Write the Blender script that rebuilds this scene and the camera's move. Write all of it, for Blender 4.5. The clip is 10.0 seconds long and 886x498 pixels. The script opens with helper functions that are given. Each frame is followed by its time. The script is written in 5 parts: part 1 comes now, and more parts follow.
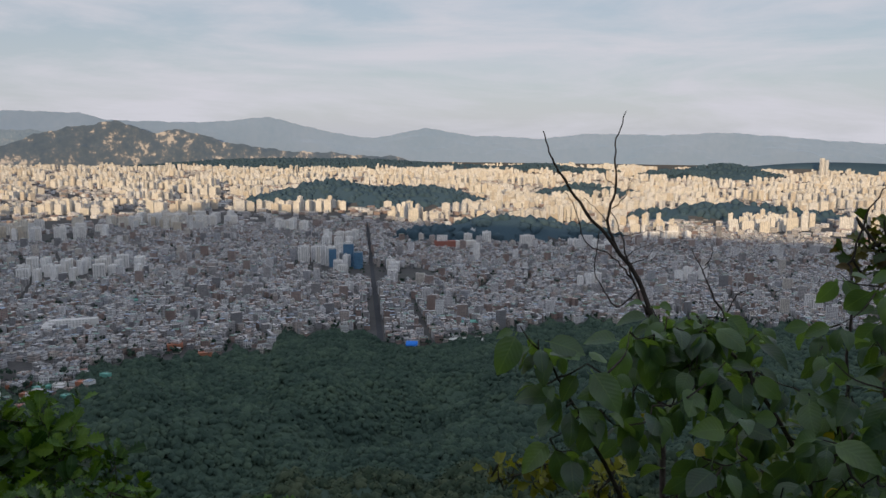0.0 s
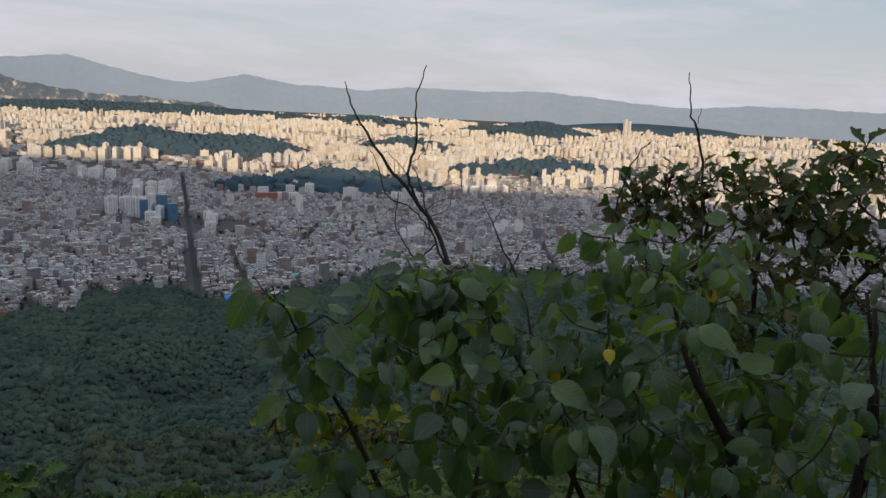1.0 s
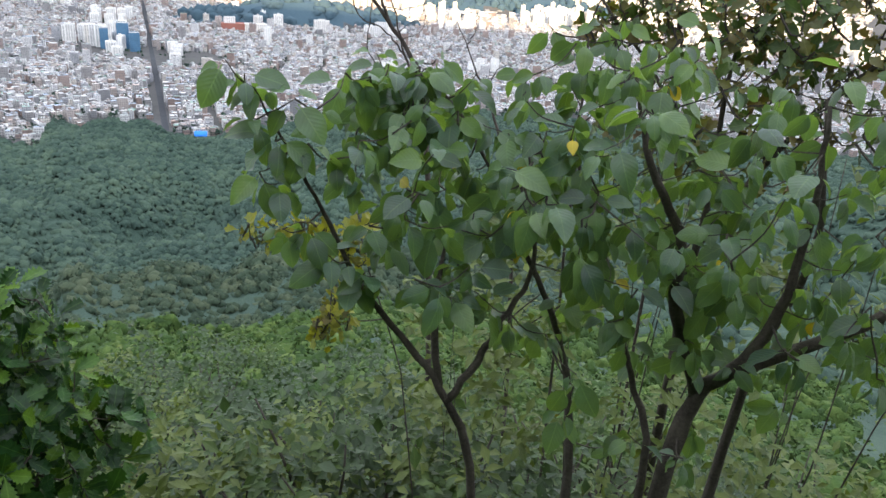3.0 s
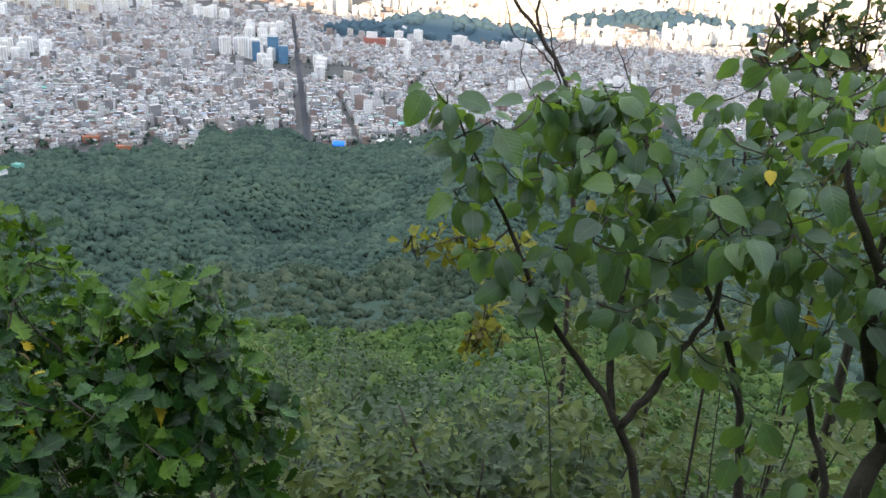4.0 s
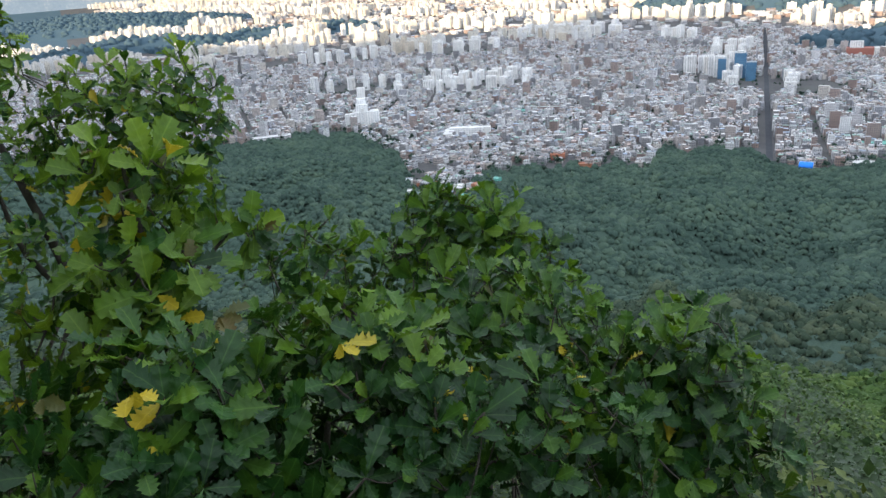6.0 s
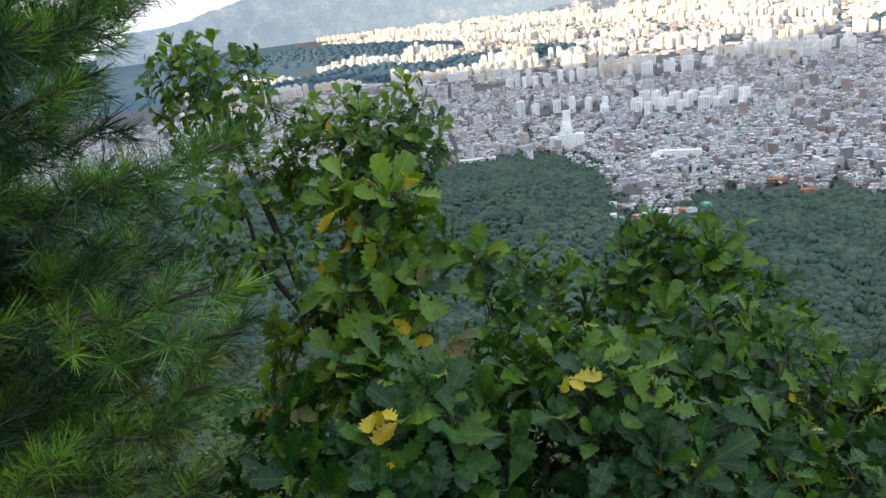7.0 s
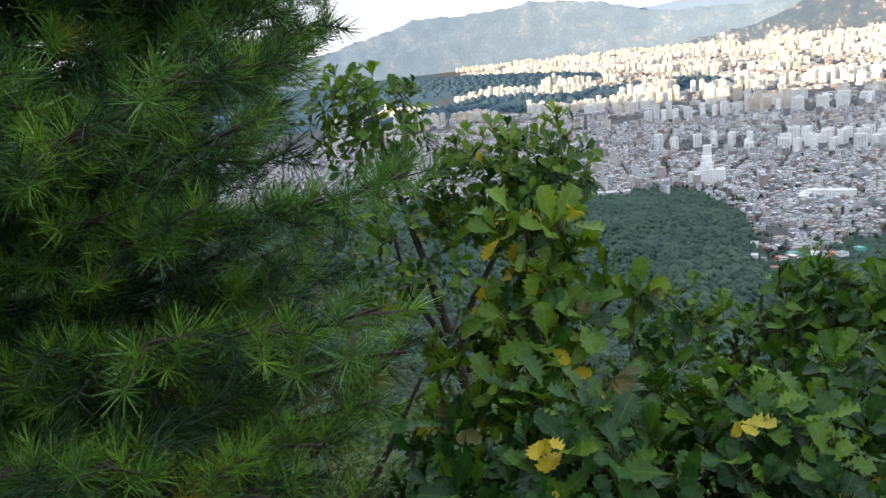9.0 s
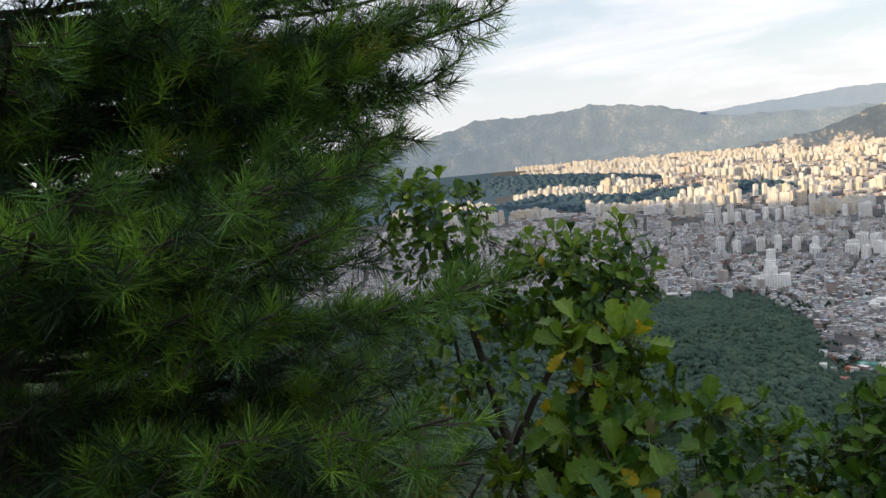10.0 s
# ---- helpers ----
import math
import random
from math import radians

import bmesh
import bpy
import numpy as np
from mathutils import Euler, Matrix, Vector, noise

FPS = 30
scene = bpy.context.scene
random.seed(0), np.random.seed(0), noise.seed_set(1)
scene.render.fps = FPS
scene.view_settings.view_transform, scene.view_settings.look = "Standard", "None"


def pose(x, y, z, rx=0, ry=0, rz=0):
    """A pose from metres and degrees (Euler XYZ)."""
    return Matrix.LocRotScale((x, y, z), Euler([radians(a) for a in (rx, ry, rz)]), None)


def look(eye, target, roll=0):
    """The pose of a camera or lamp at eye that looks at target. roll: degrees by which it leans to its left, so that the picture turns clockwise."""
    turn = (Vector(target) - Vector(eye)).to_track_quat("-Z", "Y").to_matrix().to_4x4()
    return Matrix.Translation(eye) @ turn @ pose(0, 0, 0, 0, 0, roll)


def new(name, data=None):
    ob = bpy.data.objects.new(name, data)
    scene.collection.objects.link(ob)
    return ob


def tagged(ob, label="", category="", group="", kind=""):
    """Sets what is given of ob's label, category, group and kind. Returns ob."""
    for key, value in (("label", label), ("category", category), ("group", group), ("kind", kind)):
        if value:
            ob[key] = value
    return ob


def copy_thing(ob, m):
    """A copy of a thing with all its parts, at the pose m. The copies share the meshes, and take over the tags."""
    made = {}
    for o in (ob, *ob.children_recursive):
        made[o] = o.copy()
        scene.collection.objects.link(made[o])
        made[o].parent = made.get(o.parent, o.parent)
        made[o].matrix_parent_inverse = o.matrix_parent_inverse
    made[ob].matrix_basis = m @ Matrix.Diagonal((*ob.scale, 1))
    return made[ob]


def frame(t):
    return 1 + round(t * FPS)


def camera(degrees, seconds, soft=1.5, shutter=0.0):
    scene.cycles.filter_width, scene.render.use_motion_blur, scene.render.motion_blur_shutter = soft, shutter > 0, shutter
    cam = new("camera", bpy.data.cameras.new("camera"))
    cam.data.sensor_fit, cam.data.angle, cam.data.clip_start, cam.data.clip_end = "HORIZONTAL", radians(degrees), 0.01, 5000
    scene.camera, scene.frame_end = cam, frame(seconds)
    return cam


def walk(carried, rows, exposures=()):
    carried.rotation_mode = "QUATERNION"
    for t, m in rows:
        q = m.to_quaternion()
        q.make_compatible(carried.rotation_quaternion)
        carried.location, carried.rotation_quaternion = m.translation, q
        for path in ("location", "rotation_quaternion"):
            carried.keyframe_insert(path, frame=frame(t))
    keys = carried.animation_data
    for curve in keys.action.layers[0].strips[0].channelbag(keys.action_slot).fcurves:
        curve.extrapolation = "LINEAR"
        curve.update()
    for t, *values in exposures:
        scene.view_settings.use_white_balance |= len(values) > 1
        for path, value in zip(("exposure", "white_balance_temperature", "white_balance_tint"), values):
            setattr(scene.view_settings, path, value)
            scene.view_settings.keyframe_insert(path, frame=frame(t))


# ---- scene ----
cam = camera(59.3, 10.0)
PATH = [
    (0, (0.007, 0.324, 1.419), (-0.015, 2.305, 1.143), 0.5),
    (0.5, (0.107, 0.337, 1.423), (0.316, 2.298, 1.093), 1.5),
    (1, (0.147, 0.321, 1.42), (0.574, 2.237, 1.037), 2.8),
    (1.5, (0.164, 0.259, 1.388), (0.658, 2.106, 0.803), 3.4),
    (2, (0.166, 0.264, 1.359), (0.653, 2.078, 0.671), 3.3),
    (3.3, (0.133, 0.258, 1.343), (0.613, 2.039, 0.57), 5.2),
    (3.5, (0.121, 0.266, 1.341), (0.569, 2.056, 0.568), 5.3),
    (3.6, (0.11, 0.266, 1.34), (0.511, 2.065, 0.564), 4.9),
    (4, (0.037, 0.261, 1.352), (0.212, 2.105, 0.597), 4.0),
    (4.5, (-0.033, 0.237, 1.368), (-0.135, 2.084, 0.607), 2.4),
    (4.6, (-0.048, 0.233, 1.369), (-0.204, 2.077, 0.609), 2.1),
    (5, (-0.102, 0.216, 1.377), (-0.47, 2.028, 0.614), 0.7),
    (5.1, (-0.109, 0.212, 1.375), (-0.531, 2.013, 0.616), 0.2),
    (5.5, (-0.152, 0.179, 1.391), (-0.797, 1.916, 0.639), -1.6),
    (6, (-0.189, 0.157, 1.406), (-1.099, 1.791, 0.696), -4.0),
    (6.2, (-0.207, 0.145, 1.416), (-1.218, 1.73, 0.734), -4.8),
    (7.3, (-0.24, 0.061, 1.461), (-1.637, 1.365, 0.869), -7.0),
    (7.5, (-0.262, 0.032, 1.463), (-1.682, 1.315, 0.881), -6.7),
    (8, (-0.262, 0.019, 1.463), (-1.726, 1.257, 0.894), -6.6),
    (8.5, (-0.259, 0.017, 1.465), (-1.762, 1.214, 0.91), -6.7),
    (9, (-0.263, -0.001, 1.477), (-1.827, 1.141, 0.977), -6.8),
    (9.5, (-0.265, -0.029, 1.505), (-1.915, 1.043, 1.146), -6.1),
    (10, (-0.263, -0.039, 1.527), (-1.933, 1.034, 1.282), -5.6),
]
walk(cam, [(t, look(eye, target, roll)) for t, eye, target, roll in PATH],
     [(0, -0.36, 6600, 13), (1.0, -0.3, 6700, 14), (1.4, -0.12, 6800, 16), (2.0, 0.97, 6800, 13), (3.3, 1.65, 6800, 12), (4.0, 1.45, 6700, 11), (4.5, 1.0, 6600, 11), (5.5, 1.2, 6500, 10), (7.5, 1.2, 6500, 10), (9.0, 1.15, 6600, 10), (9.5, 0.75, 6800, 11), (10.0, 0.45, 7000, 12)])

# ---- light ----
SUN_AZ, SUN_EL = -170.0, 9.0
world = bpy.data.worlds.new("evening_sky")
scene.world = world
world.use_nodes = True
wn, wl = world.node_tree.nodes, world.node_tree.links
wn.clear()
w_out = wn.new("ShaderNodeOutputWorld")
w_bg = wn.new("ShaderNodeBackground")
w_sky = wn.new("ShaderNodeTexSky")
w_sky.sky_type = "NISHITA"
w_sky.sun_disc = False
w_sky.sun_elevation = radians(SUN_EL)
w_sky.sun_rotation = radians(SUN_AZ)
w_sky.altitude = 400
w_sky.air_density, w_sky.dust_density, w_sky.ozone_density = 1.0, 1.5, 1.0
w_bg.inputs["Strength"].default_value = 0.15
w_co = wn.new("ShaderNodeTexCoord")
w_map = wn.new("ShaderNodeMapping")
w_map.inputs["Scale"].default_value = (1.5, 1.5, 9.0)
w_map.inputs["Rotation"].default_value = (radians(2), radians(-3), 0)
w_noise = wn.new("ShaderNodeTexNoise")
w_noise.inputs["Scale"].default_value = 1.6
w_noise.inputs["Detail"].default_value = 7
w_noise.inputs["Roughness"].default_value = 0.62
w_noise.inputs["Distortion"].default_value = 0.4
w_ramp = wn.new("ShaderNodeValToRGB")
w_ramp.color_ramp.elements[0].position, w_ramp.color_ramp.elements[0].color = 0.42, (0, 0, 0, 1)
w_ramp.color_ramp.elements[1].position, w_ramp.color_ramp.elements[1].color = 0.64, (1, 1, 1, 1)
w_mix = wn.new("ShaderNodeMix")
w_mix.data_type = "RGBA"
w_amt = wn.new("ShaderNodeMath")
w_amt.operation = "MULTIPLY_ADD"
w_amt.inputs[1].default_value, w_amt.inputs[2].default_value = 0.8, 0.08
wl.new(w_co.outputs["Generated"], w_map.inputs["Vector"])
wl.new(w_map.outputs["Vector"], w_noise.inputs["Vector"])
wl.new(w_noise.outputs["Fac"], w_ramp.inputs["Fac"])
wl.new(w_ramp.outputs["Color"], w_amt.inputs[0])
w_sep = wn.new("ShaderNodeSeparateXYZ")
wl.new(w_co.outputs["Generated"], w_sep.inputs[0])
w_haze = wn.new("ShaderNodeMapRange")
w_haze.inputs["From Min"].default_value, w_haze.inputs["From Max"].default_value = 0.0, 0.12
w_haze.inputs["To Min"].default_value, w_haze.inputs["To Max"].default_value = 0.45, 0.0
# unseen overhead sky added up to 2.1 times brighter to light foliage from above
w_zenith_boost = wn.new("ShaderNodeMapRange")
w_zenith_boost.inputs["From Min"].default_value, w_zenith_boost.inputs["From Max"].default_value = 0.3, 1.0
w_zenith_boost.inputs["To Min"].default_value, w_zenith_boost.inputs["To Max"].default_value = 1.0, 2.1
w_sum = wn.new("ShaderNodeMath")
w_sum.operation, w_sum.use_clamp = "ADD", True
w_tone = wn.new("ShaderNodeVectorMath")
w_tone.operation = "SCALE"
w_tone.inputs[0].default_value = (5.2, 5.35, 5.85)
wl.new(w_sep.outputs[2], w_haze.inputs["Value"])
wl.new(w_sep.outputs[2], w_zenith_boost.inputs["Value"])
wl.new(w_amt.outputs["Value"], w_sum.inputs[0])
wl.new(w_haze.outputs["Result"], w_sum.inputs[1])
wl.new(w_zenith_boost.outputs["Result"], w_tone.inputs["Scale"])
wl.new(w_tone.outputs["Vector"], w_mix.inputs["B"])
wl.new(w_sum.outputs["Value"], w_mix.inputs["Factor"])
w_blue = wn.new("ShaderNodeMix")
w_blue.data_type = "RGBA"
w_blue.inputs["Factor"].default_value = 0.65
w_blue.inputs["B"].default_value = (3.5, 4.2, 5.2, 1)
wl.new(w_sky.outputs["Color"], w_blue.inputs["A"])
wl.new(w_blue.outputs["Result"], w_mix.inputs["A"])
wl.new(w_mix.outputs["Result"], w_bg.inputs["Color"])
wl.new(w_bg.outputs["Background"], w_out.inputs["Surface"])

sun_data = bpy.data.lights.new("sun", "SUN")
sun_data.energy, sun_data.angle, sun_data.color = 4.0, radians(0.6), (1.0, 0.76, 0.47)
sun = new("sun", sun_data)
S_DIR = Vector((math.sin(radians(SUN_AZ)) * math.cos(radians(SUN_EL)), math.cos(radians(SUN_AZ)) * math.cos(radians(SUN_EL)), math.sin(radians(SUN_EL))))
sun.matrix_world = look(S_DIR * 50, (0, 0, 0))


# ---- materials ----
def material(name, rough=0.7, metal=0.0):
    m = bpy.data.materials.new(name)
    m.use_nodes = True
    b = m.node_tree.nodes["Principled BSDF"]
    b.inputs["Roughness"].default_value = rough
    b.inputs["Metallic"].default_value = metal
    return m, m.node_tree.nodes, m.node_tree.links, b


def ramp(nodes, stops, mode="LINEAR"):
    r = nodes.new("ShaderNodeValToRGB")
    r.color_ramp.interpolation = mode
    while len(r.color_ramp.elements) < len(stops):
        r.color_ramp.elements.new(0.5)
    for e, (p, c) in zip(r.color_ramp.elements, stops):
        e.position, e.color = p, (*c, 1)
    return r


def noise_node(nodes, scale, detail=4, rough=0.55):
    n = nodes.new("ShaderNodeTexNoise")
    n.inputs["Scale"].default_value, n.inputs["Detail"].default_value, n.inputs["Roughness"].default_value = scale, detail, rough
    return n


def math_node(nodes, links, op, a, b=None, c=None):
    n = nodes.new("ShaderNodeMath")
    n.operation = op
    for i, v in enumerate((a, b, c)):
        if v is None:
            continue
        if isinstance(v, (int, float)):
            n.inputs[i].default_value = v
        else:
            links.new(v, n.inputs[i])
    return n.outputs[0]


def mixed(nodes, links, fac, a, b, mode="MIX"):
    n = nodes.new("ShaderNodeMix")
    n.data_type, n.blend_type = "RGBA", mode
    for key, v in (("Factor", fac), ("A", a), ("B", b)):
        if isinstance(v, (int, float)):
            n.inputs[key].default_value = v
        elif isinstance(v, tuple):
            n.inputs[key].default_value = (*v, 1)
        else:
            links.new(v, n.inputs[key])
    return n.outputs["Result"]


def piece_random(nodes, links):
    """A random number for each object and each loose piece of a mesh."""
    a = nodes.new("ShaderNodeObjectInfo").outputs["Random"]
    b = nodes.new("ShaderNodeNewGeometry").outputs["Random Per Island"]
    return math_node(nodes, links, "FRACT", math_node(nodes, links, "ADD", a, b))


def leaf_material(name, stops, rough=0.45, glow=0.3, veins=7.0, through_colour=(0.16, 0.26, 0.03), sprig=0.45, sprig_size=0.12, gloss=0.45):
    """Leaves whose tone changes from leaf to leaf and, by sprig, from twig to twig."""
    m, n, l, b = material(name, rough)
    patch = noise_node(n, 1.0 / sprig_size, 2)
    l.new(n.new("ShaderNodeNewGeometry").outputs["Position"], patch.inputs["Vector"])
    spread = math_node(n, l, "MULTIPLY_ADD", patch.outputs["Fac"], 2.6, -0.8)
    rnd = math_node(n, l, "ADD", math_node(n, l, "MULTIPLY", piece_random(n, l), 1 - sprig), math_node(n, l, "MULTIPLY", spread, sprig))
    tone = ramp(n, stops)
    l.new(rnd, tone.inputs["Fac"])
    uv = n.new("ShaderNodeTexCoord").outputs["UV"]
    sep = n.new("ShaderNodeSeparateXYZ")
    l.new(uv, sep.inputs[0])
    side = math_node(n, l, "ABSOLUTE", math_node(n, l, "SUBTRACT", sep.outputs[0], 0.5))
    rib = math_node(n, l, "FRACT", math_node(n, l, "MULTIPLY", math_node(n, l, "SUBTRACT", sep.outputs[1], math_node(n, l, "MULTIPLY", side, 0.7)), veins))
    rib = math_node(n, l, "ABSOLUTE", math_node(n, l, "SUBTRACT", rib, 0.5))
    line = math_node(n, l, "GREATER_THAN", rib, 0.43)
    mid = math_node(n, l, "LESS_THAN", side, 0.025)
    vein = math_node(n, l, "MAXIMUM", math_node(n, l, "MULTIPLY", line, 0.06), math_node(n, l, "MULTIPLY", mid, 0.22))
    spots = noise_node(n, 45, 3)
    geo = n.new("ShaderNodeNewGeometry")
    l.new(geo.outputs["Position"], spots.inputs["Vector"])
    blotch = math_node(n, l, "MULTIPLY_ADD", spots.outputs["Fac"], 0.7, 0.65)
    col = mixed(n, l, 1.0, tone.outputs["Color"], blotch, "MULTIPLY")
    col = mixed(n, l, vein, col, tuple(min(1, 1.7 * v + 0.02) for v in stops[-1][1]))
    l.new(col, b.inputs["Base Color"])
    bump = n.new("ShaderNodeBump")
    bump.inputs["Strength"].default_value, bump.inputs["Distance"].default_value = 0.25, 0.003
    l.new(rib, bump.inputs["Height"])
    l.new(bump.outputs["Normal"], b.inputs["Normal"])
    b.inputs["Specular IOR Level"].default_value = gloss
    tr = n.new("ShaderNodeBsdfTranslucent")
    l.new(mixed(n, l, 0.5, col, through_colour), tr.inputs["Color"])
    mx = n.new("ShaderNodeMixShader")
    mx.inputs[0].default_value = glow
    l.new(b.outputs[0], mx.inputs[1])
    l.new(tr.outputs[0], mx.inputs[2])
    l.new(mx.outputs[0], n["Material Output"].inputs["Surface"])
    return m


def rough_material(name, stops, scale, rough=0.85, bump_size=0.0, fine=8.0, by_piece=0.0):
    """A mottled surface: noise at two scales over a colour ramp."""
    m, n, l, b = material(name, rough)
    pos = n.new("ShaderNodeNewGeometry").outputs["Position"]
    big, small = noise_node(n, scale, 4), noise_node(n, scale * fine, 5, 0.65)
    l.new(pos, big.inputs["Vector"])
    l.new(pos, small.inputs["Vector"])
    v = math_node(n, l, "ADD", math_node(n, l, "MULTIPLY", big.outputs["Fac"], 0.55), math_node(n, l, "MULTIPLY", small.outputs["Fac"], 0.45))
    if by_piece:
        v = math_node(n, l, "ADD", v, math_node(n, l, "MULTIPLY_ADD", piece_random(n, l), by_piece, -by_piece / 2))
    r = ramp(n, stops)
    l.new(v, r.inputs["Fac"])
    l.new(r.outputs["Color"], b.inputs["Base Color"])
    b.inputs["Specular IOR Level"].default_value = 0.15
    if bump_size:
        bp = n.new("ShaderNodeBump")
        bp.inputs["Strength"].default_value, bp.inputs["Distance"].default_value = 0.8, bump_size
        l.new(small.outputs["Fac"], bp.inputs["Height"])
        l.new(bp.outputs["Normal"], b.inputs["Normal"])
    return m


def facade_material(name, walls, roofs, storey=3.0, bay=3.4, glass=(0.07, 0.08, 0.10), share=0.45, clear=0.5):
    """Walls with rows of windows in metres of the wall, and flat roofs; each building has its own tone."""
    m, n, l, b = material(name, 0.75)
    rnd = piece_random(n, l)
    wall = ramp(n, [(i / len(walls), c) for i, c in enumerate(walls)], "CONSTANT")
    roof = ramp(n, [(i / len(roofs), c) for i, c in enumerate(roofs)], "CONSTANT")
    l.new(rnd, wall.inputs["Fac"])
    l.new(math_node(n, l, "FRACT", math_node(n, l, "MULTIPLY", rnd, 7.31)), roof.inputs["Fac"])
    uv = n.new("ShaderNodeTexCoord").outputs["UV"]
    sep = n.new("ShaderNodeSeparateXYZ")
    l.new(uv, sep.inputs[0])
    fu = math_node(n, l, "ABSOLUTE", math_node(n, l, "SUBTRACT", math_node(n, l, "FRACT", math_node(n, l, "DIVIDE", sep.outputs[0], bay)), 0.5))
    fv = math_node(n, l, "ABSOLUTE", math_node(n, l, "SUBTRACT", math_node(n, l, "FRACT", math_node(n, l, "DIVIDE", sep.outputs[1], storey)), 0.5))
    win = math_node(n, l, "MULTIPLY", math_node(n, l, "LESS_THAN", fu, share * 0.62), math_node(n, l, "LESS_THAN", fv, share * 0.55))
    geo = n.new("ShaderNodeNewGeometry")
    sn = n.new("ShaderNodeSeparateXYZ")
    l.new(geo.outputs["True Normal"], sn.inputs[0])
    top = math_node(n, l, "GREATER_THAN", sn.outputs[2], 0.6)
    stain = noise_node(n, 0.09, 5, 0.6)
    l.new(geo.outputs["Position"], stain.inputs["Vector"])
    dirt = math_node(n, l, "MULTIPLY_ADD", stain.outputs["Fac"], 0.7, 0.62)
    col = mixed(n, l, math_node(n, l, "MULTIPLY", win, clear + 0.4), wall.outputs["Color"], glass)
    col = mixed(n, l, top, col, roof.outputs["Color"])
    col = mixed(n, l, 1.0, col, dirt, "MULTIPLY")
    l.new(col, b.inputs["Base Color"])
    shine = math_node(n, l, "MULTIPLY", win, math_node(n, l, "SUBTRACT", 1.0, top))
    l.new(math_node(n, l, "MULTIPLY_ADD", shine, -0.5, 0.8), b.inputs["Roughness"])
    return m


# a grey-blue tint for haze is mixed into the canopy greens
M_FOREST = rough_material("hazed_forest_canopy", [(0.30, (0.022, 0.043, 0.035)), (0.5, (0.041, 0.072, 0.055)), (0.70, (0.070, 0.108, 0.073))], 0.015, 0.9, 0.4, 50.0, 0.22)
M_SPUR = rough_material("grey_olive_canopy", [(0.30, (0.018, 0.034, 0.022)), (0.5, (0.036, 0.058, 0.036)), (0.70, (0.068, 0.088, 0.052))], 0.02, 0.9, 0.3, 40.0, 0.3)
# distance haze is put into the blue base colour of these woods
M_FARWOOD = rough_material("hazed_far_woods", [(0.25, (0.038, 0.072, 0.098)), (0.75, (0.062, 0.104, 0.130))], 0.01, 0.95, 0.0, 12.0, 0.3)
M_CROWN = rough_material("slope_tree_leaves", [(0.32, (0.018, 0.040, 0.012)), (0.5, (0.042, 0.082, 0.020)), (0.68, (0.085, 0.125, 0.032))], 0.16, 0.85, 0.2, 12.0, 0.22)
M_SOIL = rough_material("slope_undergrowth", [(0.3, (0.008, 0.016, 0.006)), (0.5, (0.018, 0.033, 0.010)), (0.7, (0.040, 0.058, 0.018))], 1.2, 0.95, 0.06, 9.0)
M_TOWN = rough_material("town_ground", [(0.3, (0.055, 0.057, 0.06)), (0.55, (0.09, 0.09, 0.09)), (0.75, (0.06, 0.075, 0.055))], 0.02, 0.95)
M_ROAD = rough_material("asphalt", [(0.3, (0.034, 0.038, 0.046)), (0.7, (0.058, 0.062, 0.070))], 0.05, 0.9)
# far range: its pale blue base colour stands in for haze
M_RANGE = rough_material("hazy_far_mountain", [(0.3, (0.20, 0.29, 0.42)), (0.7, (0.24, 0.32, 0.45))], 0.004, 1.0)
M_BARK = rough_material("dark_bark", [(0.3, (0.025, 0.022, 0.018)), (0.7, (0.09, 0.08, 0.065))], 18, 0.9, 0.004)
M_DEAD = rough_material("dead_twig", [(0.3, (0.035, 0.028, 0.024)), (0.7, (0.10, 0.085, 0.075))], 25, 0.9, 0.002)
WALLS = [(0.60, 0.59, 0.60), (0.41, 0.40, 0.40), (0.68, 0.67, 0.68), (0.31, 0.30, 0.30), (0.48, 0.42, 0.39), (0.42, 0.43, 0.46), (0.60, 0.56, 0.51), (0.30, 0.22, 0.19), (0.52, 0.52, 0.53), (0.80, 0.80, 0.80), (0.36, 0.28, 0.25), (0.24, 0.24, 0.25)]
ROOFS = [(0.44, 0.44, 0.45), (0.53, 0.53, 0.53), (0.29, 0.33, 0.32), (0.21, 0.34, 0.29), (0.60, 0.59, 0.58), (0.28, 0.28, 0.29), (0.28, 0.35, 0.44), (0.44, 0.34, 0.30), (0.36, 0.36, 0.36), (0.42, 0.40, 0.38)]
M_HOUSE = facade_material("rendered_house_walls", WALLS, ROOFS, 2.9, 3.0)
M_FLAT = facade_material("painted_apartment_walls", [(0.82, 0.82, 0.80), (0.76, 0.75, 0.73), (0.80, 0.77, 0.72), (0.72, 0.72, 0.73)], [(0.45, 0.45, 0.44), (0.52, 0.51, 0.49)], 2.8, 5.5, (0.24, 0.25, 0.27), 0.45)
M_FARFLAT = facade_material("far_apartment_walls", [(0.72, 0.69, 0.63), (0.66, 0.62, 0.54), (0.75, 0.73, 0.68), (0.62, 0.55, 0.45), (0.70, 0.70, 0.69)], [(0.45, 0.44, 0.42), (0.5, 0.48, 0.45)], 2.8, 6.0, (0.25, 0.25, 0.25), 0.45)
M_PALE = facade_material("white_painted_walls", [(0.88, 0.88, 0.87), (0.85, 0.84, 0.82)], [(0.55, 0.55, 0.54), (0.62, 0.61, 0.60)], 2.8, 5.0, (0.38, 0.40, 0.43), 0.36)
M_GLASS = facade_material("blue_curtain_wall", [(0.16, 0.30, 0.42)], [(0.3, 0.32, 0.33)], 4.0, 3.0, (0.06, 0.16, 0.28), 0.8)


